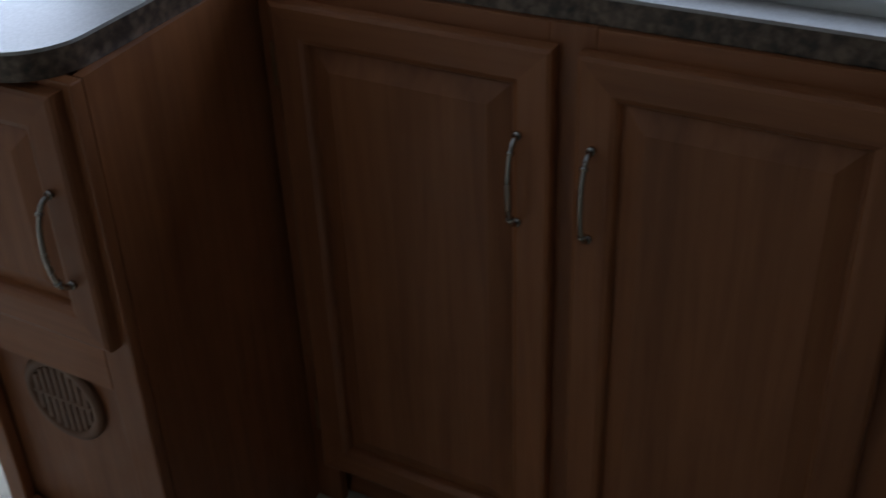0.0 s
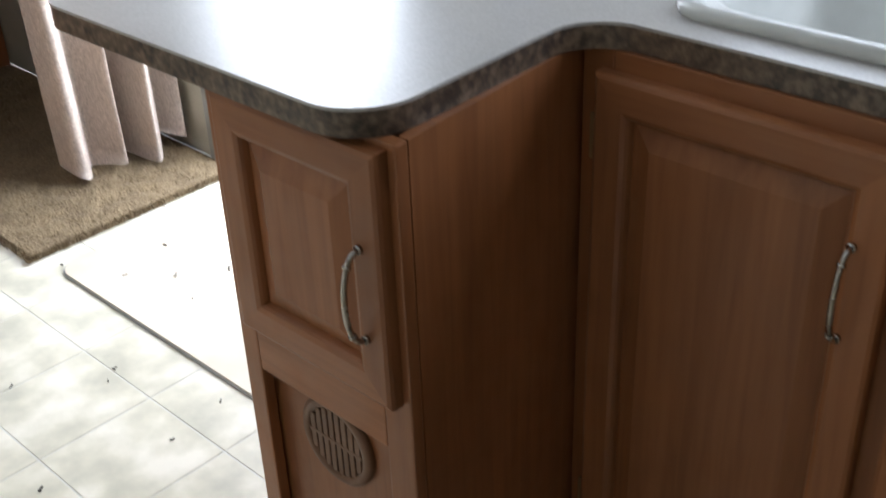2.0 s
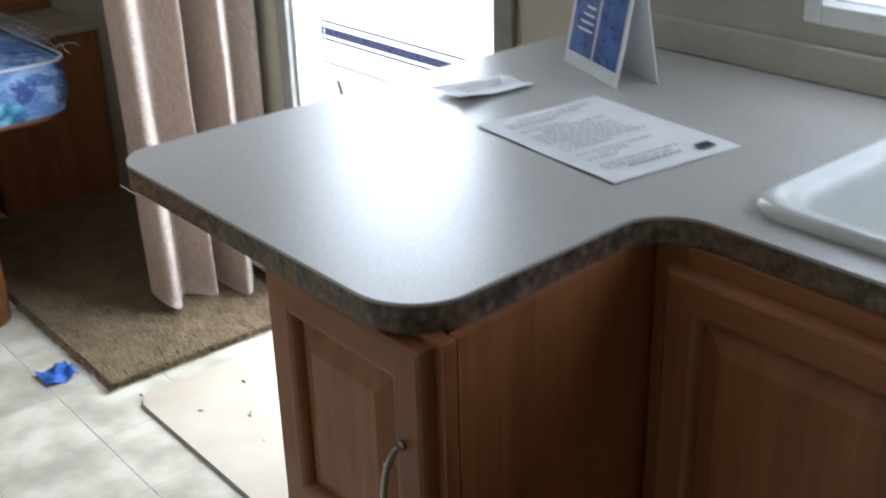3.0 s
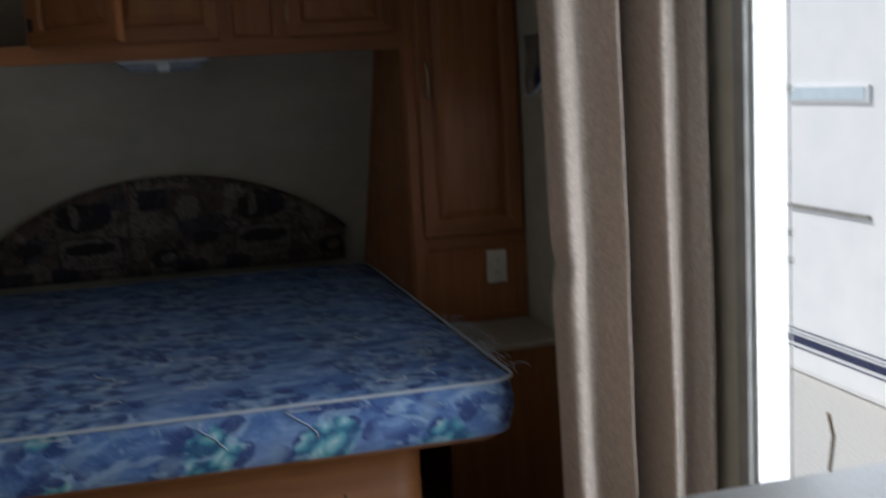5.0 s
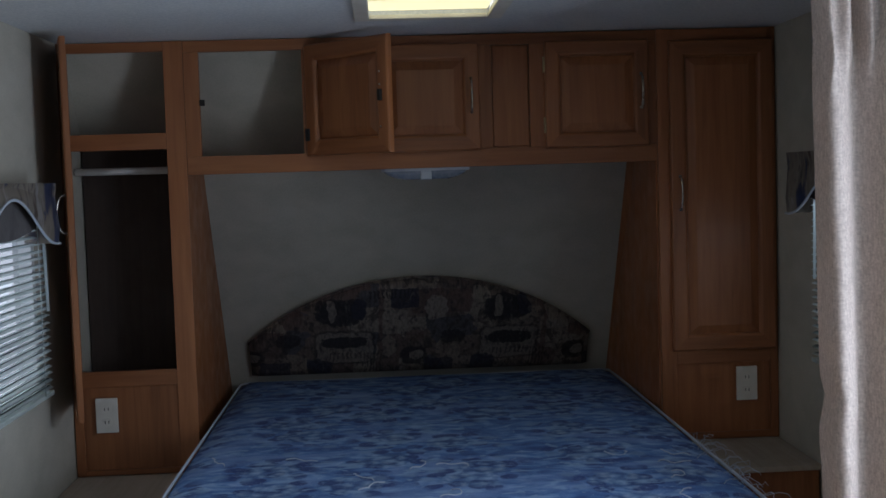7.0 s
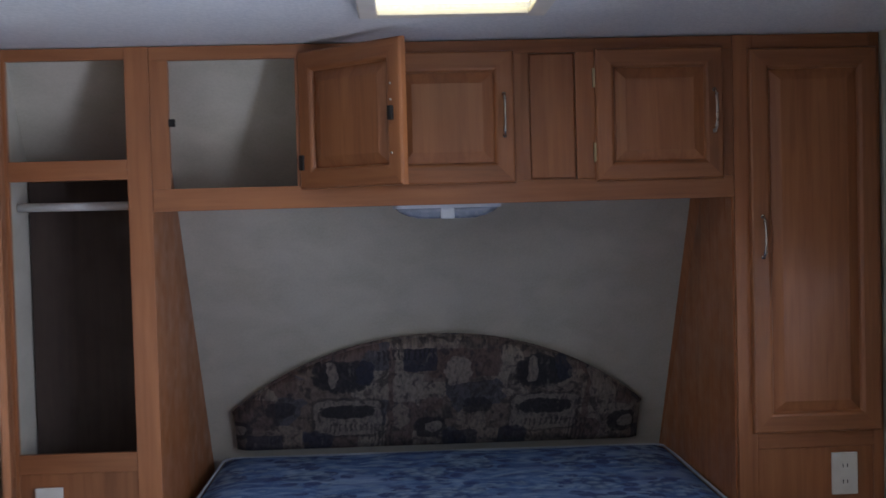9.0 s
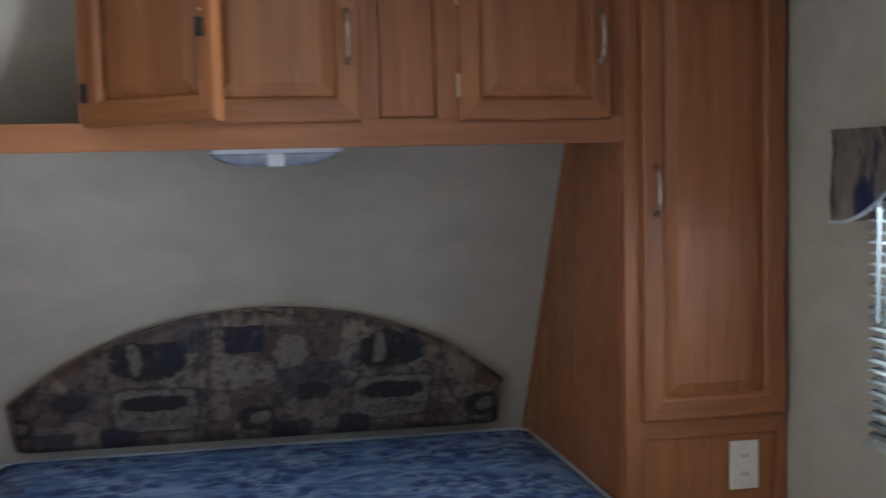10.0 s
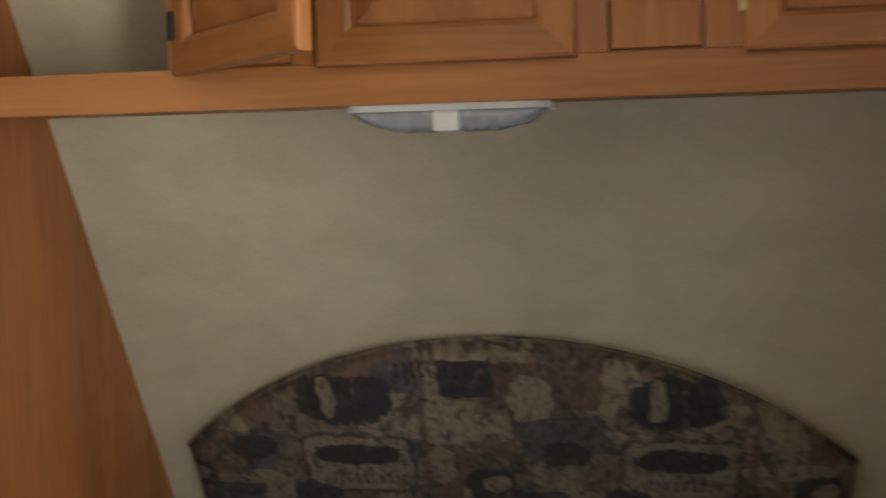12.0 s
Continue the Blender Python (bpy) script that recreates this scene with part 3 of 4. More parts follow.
def dome_lamp(x, y, z, label):
    """A long twin-lens lamp, flat on its mount, switched off."""
    o = thing("dome_lamp", label, "lamp", "twin dome lamps", (x, y, z))
    part("mount", prism(fillet([(-0.148, -0.055, 0.03), (0.148, -0.055, 0.03), (0.148, 0.055, 0.03), (-0.148, 0.055, 0.03)], 5), -0.009, 0, "z"), lens_white, o)
    for s in (-1, 1):
        bm = bmesh.new()
        rings = []
        for d, k, w in ((-0.009, 1.0, 0.125), (-0.02, 0.95, 0.112), (-0.03, 0.86, 0.09), (-0.037, 0.7, 0.06)):
            pts = fillet([(s * 0.016, -0.05 * k, 0.003), (s * (0.016 + w), -0.05 * k, 0.024 * k), (s * (0.016 + w), 0.05 * k, 0.024 * k), (s * 0.016, 0.05 * k, 0.003)], 4)
            rings.append([bm.verts.new((px, py, d)) for px, py in pts])
        for a, b in zip(rings, rings[1:]):
            for i in range(len(a)):
                bm.faces.new((a[i], a[(i + 1) % len(a)], b[(i + 1) % len(a)], b[i]))
        bm.faces.new(rings[0])
        bm.faces.new(rings[-1])
        smooth(part("lens", bm, lens_grey, o, "ribbed grey lens"))
    part("bridge", box(-0.019, 0.019, -0.052, 0.052, -0.039, -0.008, 0.006), lens_white, o)
    return o


dome_lamp(-1.185, 0.07, 1.53, "white twin dome lamp under the overhead cabinet, unlit")
dome_lamp(-1.17, -1.0, H, "white twin dome lamp on the ceiling, unlit")


# ---- head end: wardrobes and overhead cabinet ----
def side_panel(parent, x0, x1, z0, z1):
    return part("side_panel", prism([(0.018, z0), (lean(z0) - 0.003, z0), (lean(z1) - 0.003, z1), (0.018, z1)], x0, x1, "x"), wood, parent)


left = thing("wardrobe", "oak wardrobe with its door standing open, empty inside", "wardrobe", "wardrobes beside the bed")
for x0, x1 in ((-2.376, -2.346), (-2.034, -1.97)):
    part("stile", box(x0, x1, 0, 0.018, 0.54, H - 0.002, 0.002), wood, left)
for z0, z1 in ((1.935, H - 0.003), (1.618, 1.671), (0.838, 0.89), (0.541, 0.56)):
    part("rail", box(-2.346, -2.034, 0.0005, 0.0175, z0, z1, 0.002), wood_x, left)
part("lower_panel", box(-2.346, -2.034, 0.008, 0.0165, 0.56, 0.838), wood, left)
side_panel(left, -1.984, -1.971, 0.56, H - 0.004)
part("shelf", prism([(0.019, 1.625), (lean(1.65) - 0.005, 1.625), (lean(1.65) - 0.005, 1.64), (0.019, 1.64)], -2.375, -1.985, "x"), wood_x, left)
# added back and floor boards, coloured dark in place of the inner shade
part("back", box(-2.374, -1.986, 0.25, 0.258, 0.60, 1.624), shaded_ply, left, "added dark brown board, the wardrobe's inner shade put into its colour")
part("floor_board", box(-2.375, -1.985, 0.019, 0.249, 0.585, 0.6), shaded_ply, left)
part("clothes_rod", tube([(-2.375, 0.16, 1.552), (-1.986, 0.16, 1.55)], 0.0125, 12), white_paint, left, "white clothes rod")
swing = new("door_hinge_line")
swing.parent = left
swing.matrix_basis = pose(-2.354, -0.006, 0, 0, 0, -73)
open_door = panel_door(swing, "door", 0, 0.335, 0.79, 1.95, 0, 0.02, "y", -1, 0.055, "oak door swung open")
arch_pull(open_door, (0.305, -0.02, 1.42), (0, -1, 0))
for o in list(swing.children):
    o.parent = left
    o.matrix_basis = swing.matrix_basis @ o.matrix_basis
bpy.data.objects.remove(swing)

right = thing("wardrobe", "tall oak wardrobe with a closed raised panel door", "wardrobe", "wardrobes beside the bed")
part("stile", box(-0.405, -0.352, 0, 0.018, 0.575, H - 0.002, 0.002), wood, right)
part("stile", box(-0.03, -0.002, 0, 0.018, 0.575, H - 0.002, 0.002), wood, right)
for z0, z1 in ((1.93, H - 0.003), (0.838, 0.9), (0.576, 0.6)):
    part("rail", box(-0.352, -0.03, 0.0005, 0.0175, z0, z1, 0.002), wood_x, right)
part("lower_panel", box(-0.352, -0.03, 0.008, 0.0165, 0.6, 0.838), wood, right)
cheek = side_panel(right, -0.41, -0.395, 0.56, H - 0.004)
for v in cheek.data.vertices:
    if v.co.y > 0.03:
        v.co.x -= 0.026
part("back", box(-0.352, -0.03, 0.0185, 0.024, 0.89, 1.94), wood, right)
d = panel_door(right, "door", -0.366, -0.014, 0.885, 1.928, -0.0005, 0.02, "y", -1, 0.056)
arch_pull(d, (-0.336, -0.0205, 1.42), (0, -1, 0), 0.11)

over = thing("overhead_cabinet", "oak overhead cabinet above the bed, one door open", "cabinet")
part("bottom_rail", box(-1.969, -0.406, 0.0005, 0.018, 1.53, 1.59, 0.002), wood_x, over)
part("top_rail", box(-1.969, -0.406, 0.0005, 0.018, 1.93, H - 0.003, 0.002), wood_x, over)
for x0, x1 in ((-1.969, -1.92), (-1.585, -1.545), (-1.40, -1.345), (-1.015, -0.959), (-0.833, -0.765), (-0.455, -0.406)):
    part("stile", box(x0, x1, 0, 0.0175, 1.59, 1.93, 0.0015), wood, over)
for x0, x1 in ((-1.545, -1.40), (-0.959, -0.833)):
    part("fixed_panel", box(x0 + 0.0035, x1 - 0.0035, 0.0095, 0.016, 1.5945, 1.9265, 0.002), wood, over)
    part("panel_back", box(x0 + 0.0005, x1 - 0.0005, 0.0163, 0.0174, 1.5905, 1.9295), wood, over)
part("bottom_board", box(-1.969, -0.411, 0.0185, 0.335, 1.545, 1.56), wood_x, over)
part("divider", prism([(0.019, 1.56), (lean(1.56) - 0.004, 1.56), (lean(1.96) - 0.004, 1.96), (0.019, 1.96)], -1.575, -1.563, "x"), wood, over)
d3 = panel_door(over, "door", -1.36, -1.001, 1.584, 1.937, -0.0005, 0.02, "y", -1, 0.056)
arch_pull(d3, (-1.029, -0.0205, 1.765), (0, -1, 0), 0.11)
d4 = panel_door(over, "door", -0.782, -0.436, 1.583, 1.936, -0.0005, 0.02, "y", -1, 0.052)
arch_pull(d4, (-0.462, -0.0205, 1.765), (0, -1, 0), 0.11)
for z in (1.66, 1.86):
    part("hinge", box(-0.788, -0.778, -0.012, 0.001, z - 0.026, z + 0.026, 0.002), brass, d4)
swing = new("door_hinge_line")
swing.parent = over
swing.matrix_basis = pose(-1.578, -0.006, 0, 0, 0, -44)
d2 = panel_door(swing, "door", 0, 0.379, 1.580, 1.943, 0.02, 0.02, "y", -1, 0.054, "oak door hanging open, screw holes at its edge")
part("catch", box(0.342, 0.354, -0.012, 0.0005, 1.74, 1.775, 0.002), dark_hole, d2)
for z in (1.66, 1.79, 1.83):
    part("screw", tube([(0.345, 0.002, z), (0.345, -0.0025, z)], 0.0035, 6), steel, d2)
part("hinge", box(0.004, 0.02, -0.006, 0.001, 1.63, 1.67, 0.002), dark_hole, d2)
for o in list(swing.children):
    o.parent = over
    o.matrix_basis = swing.matrix_basis @ o.matrix_basis
bpy.data.objects.remove(swing)
part("catch", box(-1.921, -1.905, -0.004, 0.012, 1.755, 1.775, 0.002), dark_hole, over)

outlet(-2.268, 0.745, "ivory outlet on the oak panel under the open wardrobe")
outlet(-0.115, 0.766, "ivory outlet on the oak panel under the tall wardrobe")

for x0, x1, z, lab in ((-0.407, -0.003, 0.555, "pale topped bedside ledge with a dark oak front"), (W + 0.003, -1.967, 0.52, "pale topped bedside ledge with a dark oak front")):
    ledge = thing("bedside_ledge", lab, "shelf", "bedside ledges")
    part("top", box(x0, x1, -0.375, 0.2, z, z + 0.018, 0.003), raw_wood, ledge)
    part("front", box(x0 + 0.004, x1 - 0.004, -0.365, -0.35, 0.0, z), wood, ledge)
    part("inner_side", box(*((x0 + 0.004, x0 + 0.018) if x0 > -1 else (x1 - 0.018, x1 - 0.004)), -0.35, 0.2, 0.0, z), wood, ledge)

# ---- bed ----
bed = thing("bed_base", "plywood bed platform with rounded foot corners", "bed")
smooth_sides(part("skirt", prism(fillet([(-1.78, -1.12, 0.07), (-0.655, -1.12, 0.08), (-0.655, 0.75, 0), (-1.78, 0.75, 0)], 8), 0, 0.53), plywood, bed))
for x, z in ((-0.86, 0.43), (-0.83, 0.12), (-1.42, 0.38), (-1.2, 0.2)):
    part("nail", tube([(x, -1.1195, z), (x, -1.1215, z)], 0.004, 7), dark_hole, bed, "dark nail head")
part("deck", box(-1.9, -0.48, -1.135, 0.76, 0.531, 0.546), plywood, bed)


def mattress():
    o = thing("mattress", "bare blue floral mattress with pale piping and loose threads", "mattress")
    outline = fillet([(-1.925, -1.19, 0.075), (-0.43, -1.19, 0.075), (-0.43, 0.795, 0.05), (-1.925, 0.795, 0.05)], 6)
    z0, z1 = 0.547, 0.70
    bm = bmesh.new()
    cx, cy = -1.1775, -0.1975
    loops = []
    for k, (inset, z) in enumerate(((0.03, z0), (0.006, z0 + 0.012), (0.0, z0 + 0.04), (-0.006, (z0 + z1) / 2), (0.0, z1 - 0.035), (0.006, z1 - 0.012))):
        loops.append([bm.verts.new((cx + (x - cx) * (1 - inset / 0.7475), cy + (y - cy) * (1 - inset / 0.9925), z)) for x, y in outline])
    for a, b in zip(loops, loops[1:]):
        for i in range(len(a)):
            bm.faces.new((a[i], a[(i + 1) % len(a)], b[(i + 1) % len(a)], b[i]))
    bm.faces.new(loops[0][::-1])
    smooth(part("side_band", bm, floral_band, o))
    bm = bmesh.new()
    nx, ny = 46, 60
    grid = []
    for j in range(ny + 1):
        row = []
        for i in range(nx + 1):
            u, v = 2 * i / nx - 1, 2 * j / ny - 1
            x, y = cx + u * 0.7435, cy + v * 0.9855
            ex, ey = max(0, abs(u) * 0.7435 - 0.6765), max(0, abs(v) * 0.9855 - 0.9175)
            r = math.hypot(ex, ey)
            if ex and ey and r > 0.068:
                x -= math.copysign(ex * (1 - 0.068 / r), u)
                y -= math.copysign(ey * (1 - 0.068 / r), v)
            edge = min(0.7435 - abs(u) * 0.7435, 0.9855 - abs(v) * 0.9855)
            z = z1 - 0.014 + 0.028 * (1 - math.exp(-edge / 0.05)) + 0.006 * noise.noise((x * 5, y * 5, 0)) * min(1, edge / 0.06)
            row.append(bm.verts.new((x, y, z)))
        grid.append(row)
    for j in range(ny):
        for i in range(nx):
            bm.faces.new((grid[j][i], grid[j][i + 1], grid[j + 1][i + 1], grid[j + 1][i]))
    smooth(part("top_panel", bm, floral, o, "blue floral ticking"))
    for z in (z1 - 0.008,):
        pts = [(cx + (x - cx) * 1.002, cy + (y - cy) * 1.002, z) for x, y in outline]
        part("piping", tube(pts + [pts[0]], 0.0045, 6), piping_cloth, o)
    rng = random.Random(5)
    for k in range(18):
        x, y = rng.uniform(-1.8, -0.5), (-1.197 if k < 4 else rng.uniform(-1.15, -0.4))
        pts, a = [], rng.uniform(0, 6.28)
        for s in range(10):
            pts.append((x, y, (z1 - 0.02 - 0.008 * s * (k % 3 > 0)) if k < 4 else z1 + 0.0175 + 0.003 * math.sin(s)))
            a += rng.uniform(-0.9, 0.9)
            x += 0.012 * math.cos(a)
            y += 0.0 if k < 4 else 0.012 * math.sin(a)
        part("thread", tube(pts, 0.0016, 5), piping_cloth, o, "loose pale thread")
    for k in range(30):
        x, y, z = -0.44 + rng.uniform(-0.02, 0.008), rng.uniform(-1.17, -0.55), z1
        a, pts = rng.uniform(-1.2, 2.2), []
        for s in range(8):
            pts.append((x, y, z))
            a += rng.uniform(-0.8, 0.8)
            x, y = min(x + 0.011 * math.cos(a), -0.385), y + 0.013 * math.sin(a)
            z = z1 + 0.004 + 0.02 * math.sin((s + 1) * 0.42) * rng.uniform(0.6, 1.1)
        part("thread", tube(pts, 0.0009, 4), piping_cloth, o, "frayed thread at the edge")
    return o


mattress()


def headboard():
    o = thing("headboard", "arched padded headboard in brown patchwork cloth", "headboard")
    half, c, low, side, rise = 0.677, -1.203, 0.728, 0.862, 0.255
    radius = (half ** 2 + rise ** 2) / (2 * rise)
    nx, nz, rows = 48, 10, []
    bm = bmesh.new()
    for i in range(nx + 1):
        u = -half + 2 * half * i / nx
        top = side + math.sqrt(radius ** 2 - u ** 2) - (radius - rise)
        col = []
        for j in range(nz + 1):
            z = low + (top - low) * j / nz
            e = min(half - abs(u), top - z, 0.05)
            puff = 0.03 + 0.03 * (1 - (1 - e / 0.05) ** 2)
            col.append(bm.verts.new((c + u, lean(z) - puff, z)))
        rows.append(col)
    back = [(bm.verts.new((col[0].co.x, lean(col[0].co.z) - 0.004, col[0].co.z)), bm.verts.new((col[-1].co.x, lean(col[-1].co.z) - 0.004, col[-1].co.z))) for col in rows]
    for i in range(nx):
        for j in range(nz):
            bm.faces.new((rows[i][j], rows[i + 1][j], rows[i + 1][j + 1], rows[i][j + 1]))
        bm.faces.new((rows[i][-1], rows[i + 1][-1], back[i + 1][1], back[i][1]))
        bm.faces.new((rows[i][0], back[i][0], back[i + 1][0], rows[i + 1][0]))
    smooth(part("padding", bm, patchwork, o))
    pts = []
    for i in range(nx + 1):
        u = -half + 2 * half * i / nx
        z = side + math.sqrt(radius ** 2 - u ** 2) - (radius - rise)
        pts.append((c + u, lean(z) - 0.03, z + 0.002))
    part("welt", tube(pts, 0.006, 6), patchwork, o)
    return o


headboard()


# ---- windows, blinds and valances ----
def window(name, x, inward, hole, label):
    """A framed window in a side wall; inward: +1 or -1, the way into the room."""
    y0, y1, z0, z1 = hole
    o = tagged(thing(name, label, "window"), kind="structure")
    a, b = sorted((x - inward * 0.05, x + inward * 0.006))
    for p in ((y0, y0 + 0.03, z0, z1), (y1 - 0.03, y1, z0, z1), (y0 + 0.03, y1 - 0.03, z0, z0 + 0.03), (y0 + 0.03, y1 - 0.03, z1 - 0.03, z1)):
        part("window_frame", box(a, b, *p, 0.003), white_paint, o)
    pane = part("pane", box(x - inward * 0.036, x - inward * 0.032, y0 + 0.03, y1 - 0.03, z0 + 0.03, z1 - 0.03), glass, o)
    pane.visible_shadow = False
    return o


def blind(x, inward, y0, y1, z0, z1, tilt, label, pitch=0.0215):
    o = thing("venetian_blind", label, "blind", "window blinds")
    xc = x + inward * 0.022
    part("head_rail", box(xc - 0.014, xc + 0.014, y0, y1, z1 - 0.026, z1, 0.002), slat_white, o)
    part("bottom_rail", box(xc - 0.012, xc + 0.012, y0, y1, z0, z0 + 0.014, 0.003), slat_white, o)
    bm = bmesh.new()
    half = (y1 - y0) / 2 - 0.004
    for k in range(5):
        u = -0.0125 + 0.025 * k / 4
        for s in (-1, 1):
            bm.verts.new((u, s * half, 0.0022 * (1 - (u / 0.0125) ** 2)))
    bm.verts.ensure_lookup_table()
    for k in range(4):
        bm.faces.new((bm.verts[2 * k], bm.verts[2 * k + 1], bm.verts[2 * k + 3], bm.verts[2 * k + 2]))
    bmesh.ops.solidify(bm, geom=list(bm.faces), thickness=0.0006)
    first = smooth(part("slat", bm, slat_white, o))
    n = int((z1 - 0.035 - z0 - 0.02) / pitch)
    rng = random.Random(3)
    for k in range(n):
        s = first if k == 0 else first.copy()
        if k:
            scene.collection.objects.link(s)
        s.matrix_basis = pose(xc, (y0 + y1) / 2, z0 + 0.028 + k * pitch, rng.uniform(-0.25, 0.25), inward * tilt + rng.uniform(-3, 3), 0)
    for y in (y0 + 0.09, y1 - 0.09):
        part("ladder_cord", tube([(xc + inward * 0.013, y, z0 + 0.01), (xc + inward * 0.013, y, z1 - 0.02)], 0.0014, 5), slat_white, o)
    wand = tube([(xc + inward * 0.02, y1 - 0.06, z1 - 0.06), (xc + inward * 0.024, y1 - 0.062, z1 - 0.3)], 0.0045, 8)
    part("tilt_wand", wand, slat_white, o, "white plastic wand")
    return o


def valance(x, inward, y0, y1, z0, z1, deep, label):
    """A padded cloth valance box with a scooped lower edge."""
    o = thing("valance", label, "valance", "window valances")
    n, bm, cols = 30, bmesh.new(), []
    for i in range(n + 1):
        f = i / n
        y = y0 + (y1 - y0) * f
        scoop = 0.0 if min(f, 1 - f) < 0.02 else (math.sin((f - 0.02) / 0.96 * math.pi)) ** 2.2 * 0.132
        zb = z0 + scoop
        cols.append([bm.verts.new((x + inward * (deep + 0.004 * math.sin(j * 1.6)), y, zb + (z1 - zb) * j / 4)) for j in range(5)])
    for a, b in zip(cols, cols[1:]):
        for j in range(4):
            bm.faces.new((a[j], b[j], b[j + 1], a[j + 1]))
    bmesh.ops.solidify(bm, geom=list(bm.faces), thickness=0.008)
    part("front", bm, valance_cloth, o)
    e0, e1 = sorted((x + inward * 0.002, x + inward * (deep - 0.01)))
    for y in (y0, y1):
        part("return", box(e0, e1, y - 0.004, y + 0.004, z0, z1, 0.002), valance_cloth, o)
    part("top_board", box(e0, e1, y0 + 0.004, y1 - 0.004, z1 - 0.012, z1, 0.002), valance_cloth, o)
    span = y1 - y0
    sag = [(y0 + span * (0.16 + 0.68 * q / 12), z0 + 0.05 - 0.026 * math.sin(math.pi * q / 12)) for q in range(13)]
    lo, hi = sorted((x + inward * (deep - 0.03), x + inward * (deep - 0.024)))
    part("lining", prism(sag + [(y1 - span * 0.16, z1 - 0.014), (y0 + span * 0.16, z1 - 0.014)], lo, hi, "x"), dark_cloth, o, "dark gathered lining")
    pts = []
    for i in range(n + 1):
        f = i / n
        scoop = 0.0 if min(f, 1 - f) < 0.02 else (math.sin((f - 0.02) / 0.96 * math.pi)) ** 2.2 * 0.132
        pts.append((x + inward * (deep + 0.004), y0 + (y1 - y0) * f, z0 + scoop))
    part("welt", tube(pts, 0.004, 6), piping_cloth, o)
    return o


window("window_1", 0, -1, WIN_R, "bedroom window behind a white mini blind")
window("window_2", W, 1, WIN_L, "bedroom window behind a white mini blind")
window("window_3", 0, -1, WIN_K, "kitchen window above the counter")
blind(-0.006, -1, -1.09, -0.395, 0.90, 1.46, 12, "white mini blind, slats half open, in bright daylight")
blind(W + 0.006, 1, -1.16, -0.325, 0.88, 1.44, 16, "white mini blind, slats half open")
valance(0, -1, -1.13, -0.365, 1.355, 1.54, 0.1, "brown and blue patchwork valance over a blind")
valance(W, 1, -1.2, -0.41, 1.34, 1.515, 0.1, "brown and blue patchwork valance over a blind")
disc = thing("wall_speaker", "round white disc on the wallpaper wall", "speaker", "", (0, -0.61, 1.765))
bm = bmesh.new()
bmesh.ops.create_cone(bm, cap_ends=True, segments=36, radius1=0.08, radius2=0.072, depth=0.022, matrix=pose(-0.011, 0, 0, 0, -90, 0))
part("rim", bm, white_paint, disc)
bm = bmesh.new()
bmesh.ops.create_cone(bm, cap_ends=True, segments=36, radius1=0.06, radius2=0.05, depth=0.008, matrix=pose(-0.026, 0, 0, 0, -90, 0))
part("grille", bm, white_paint, disc)

# ---- entrance ----
entry = tagged(thing("door_1", "open entrance doorway with grey aluminium trim", "doorway"), kind="structure")
for p in ((DOOR[0] - 0.055, DOOR[0] - 0.001), (DOOR[1] + 0.001, DOOR[1] + 0.05)):
    part("jamb_trim", box(-0.016, -0.0005, *p, 0.0, DOOR[3] + 0.05, 0.004), trim_grey, entry)
part("head_trim", box(-0.016, -0.0005, DOOR[0] - 0.0005, DOOR[1] + 0.0005, DOOR[3] + 0.001, DOOR[3] + 0.05, 0.004), trim_grey, entry)
for y0, y1 in ((DOOR[0] + 0.0005, DOOR[0] + 0.012), (DOOR[1] - 0.012, DOOR[1] - 0.0005)):
    part("jamb", box(0.001, 0.075, y0, y1, 0.0, DOOR[3] - 0.001), jamb_white, entry)
part("threshold", box(-0.01, 0.09, DOOR[0] + 0.013, DOOR[1] - 0.013, -0.03, 0.01, 0.004), trim_grey, entry)

part("hinge_rod", tube([(0.083, DOOR[1] - 0.014, 0.02), (0.083, DOOR[1] - 0.014, DOOR[3] - 0.01)], 0.0022, 8), trim_grey, entry)
for z in (0.35, 0.99, 1.05, 1.36):
    part("hinge", tube([(0.083, DOOR[1] - 0.016, z - 0.008), (0.083, DOOR[1] - 0.016, z + 0.008)], 0.006, 8), trim_grey, entry)
latch = part("hold_back", box(-0.034, -0.0165, DOOR[1] - 0.004, DOOR[1] + 0.018, 1.64, 1.735, 0.005), ivory, entry, "ivory plastic hold-back clip")
part("clip", tube([(-0.03, DOOR[1] + 0.007, 1.735), (-0.045, DOOR[1] + 0.002, 1.765), (-0.032, DOOR[1] - 0.006, 1.79)], 0.005, 8), ivory, latch)

cover = thing("step_cover", "pale vinyl covered step well hatch with a dark edge", "hatch")
part("panel", prism(fillet([(-0.607, -2.50, 0.02), (-0.607, -1.70, 0.055), (-0.012, -1.70, 0.02), (-0.012, -2.50, 0.02)]), 0.0005, 0.008), step_cover, cover)
part("edge_strip", prism(fillet([(-0.611, -2.503, 0.02), (-0.611, -1.696, 0.058), (-0.009, -1.696, 0.02), (-0.009, -2.503, 0.02)]), 0.0003, 0.0045), trim_grey, cover)


FOLDS = [(-0.378, 0.03), (-0.376, -0.04), (-0.356, -0.06), (-0.325, -0.03), (-0.3, 0.02), (-0.282, 0.034), (-0.258, 0.0), (-0.234, -0.06), (-0.225, -0.04), (-0.226, 0.08), (-0.212, 0.12),
         (-0.194, 0.06), (-0.185, 0.075), (-0.178, 0.13), (-0.168, 0.115), (-0.161, 0.02), (-0.151, -0.075), (-0.13, -0.07), (-0.095, -0.02), (-0.07, 0.03), (-0.056, -0.01), (-0.038, -0.045), (-0.016, -0.012), (-0.008, 0.03)]


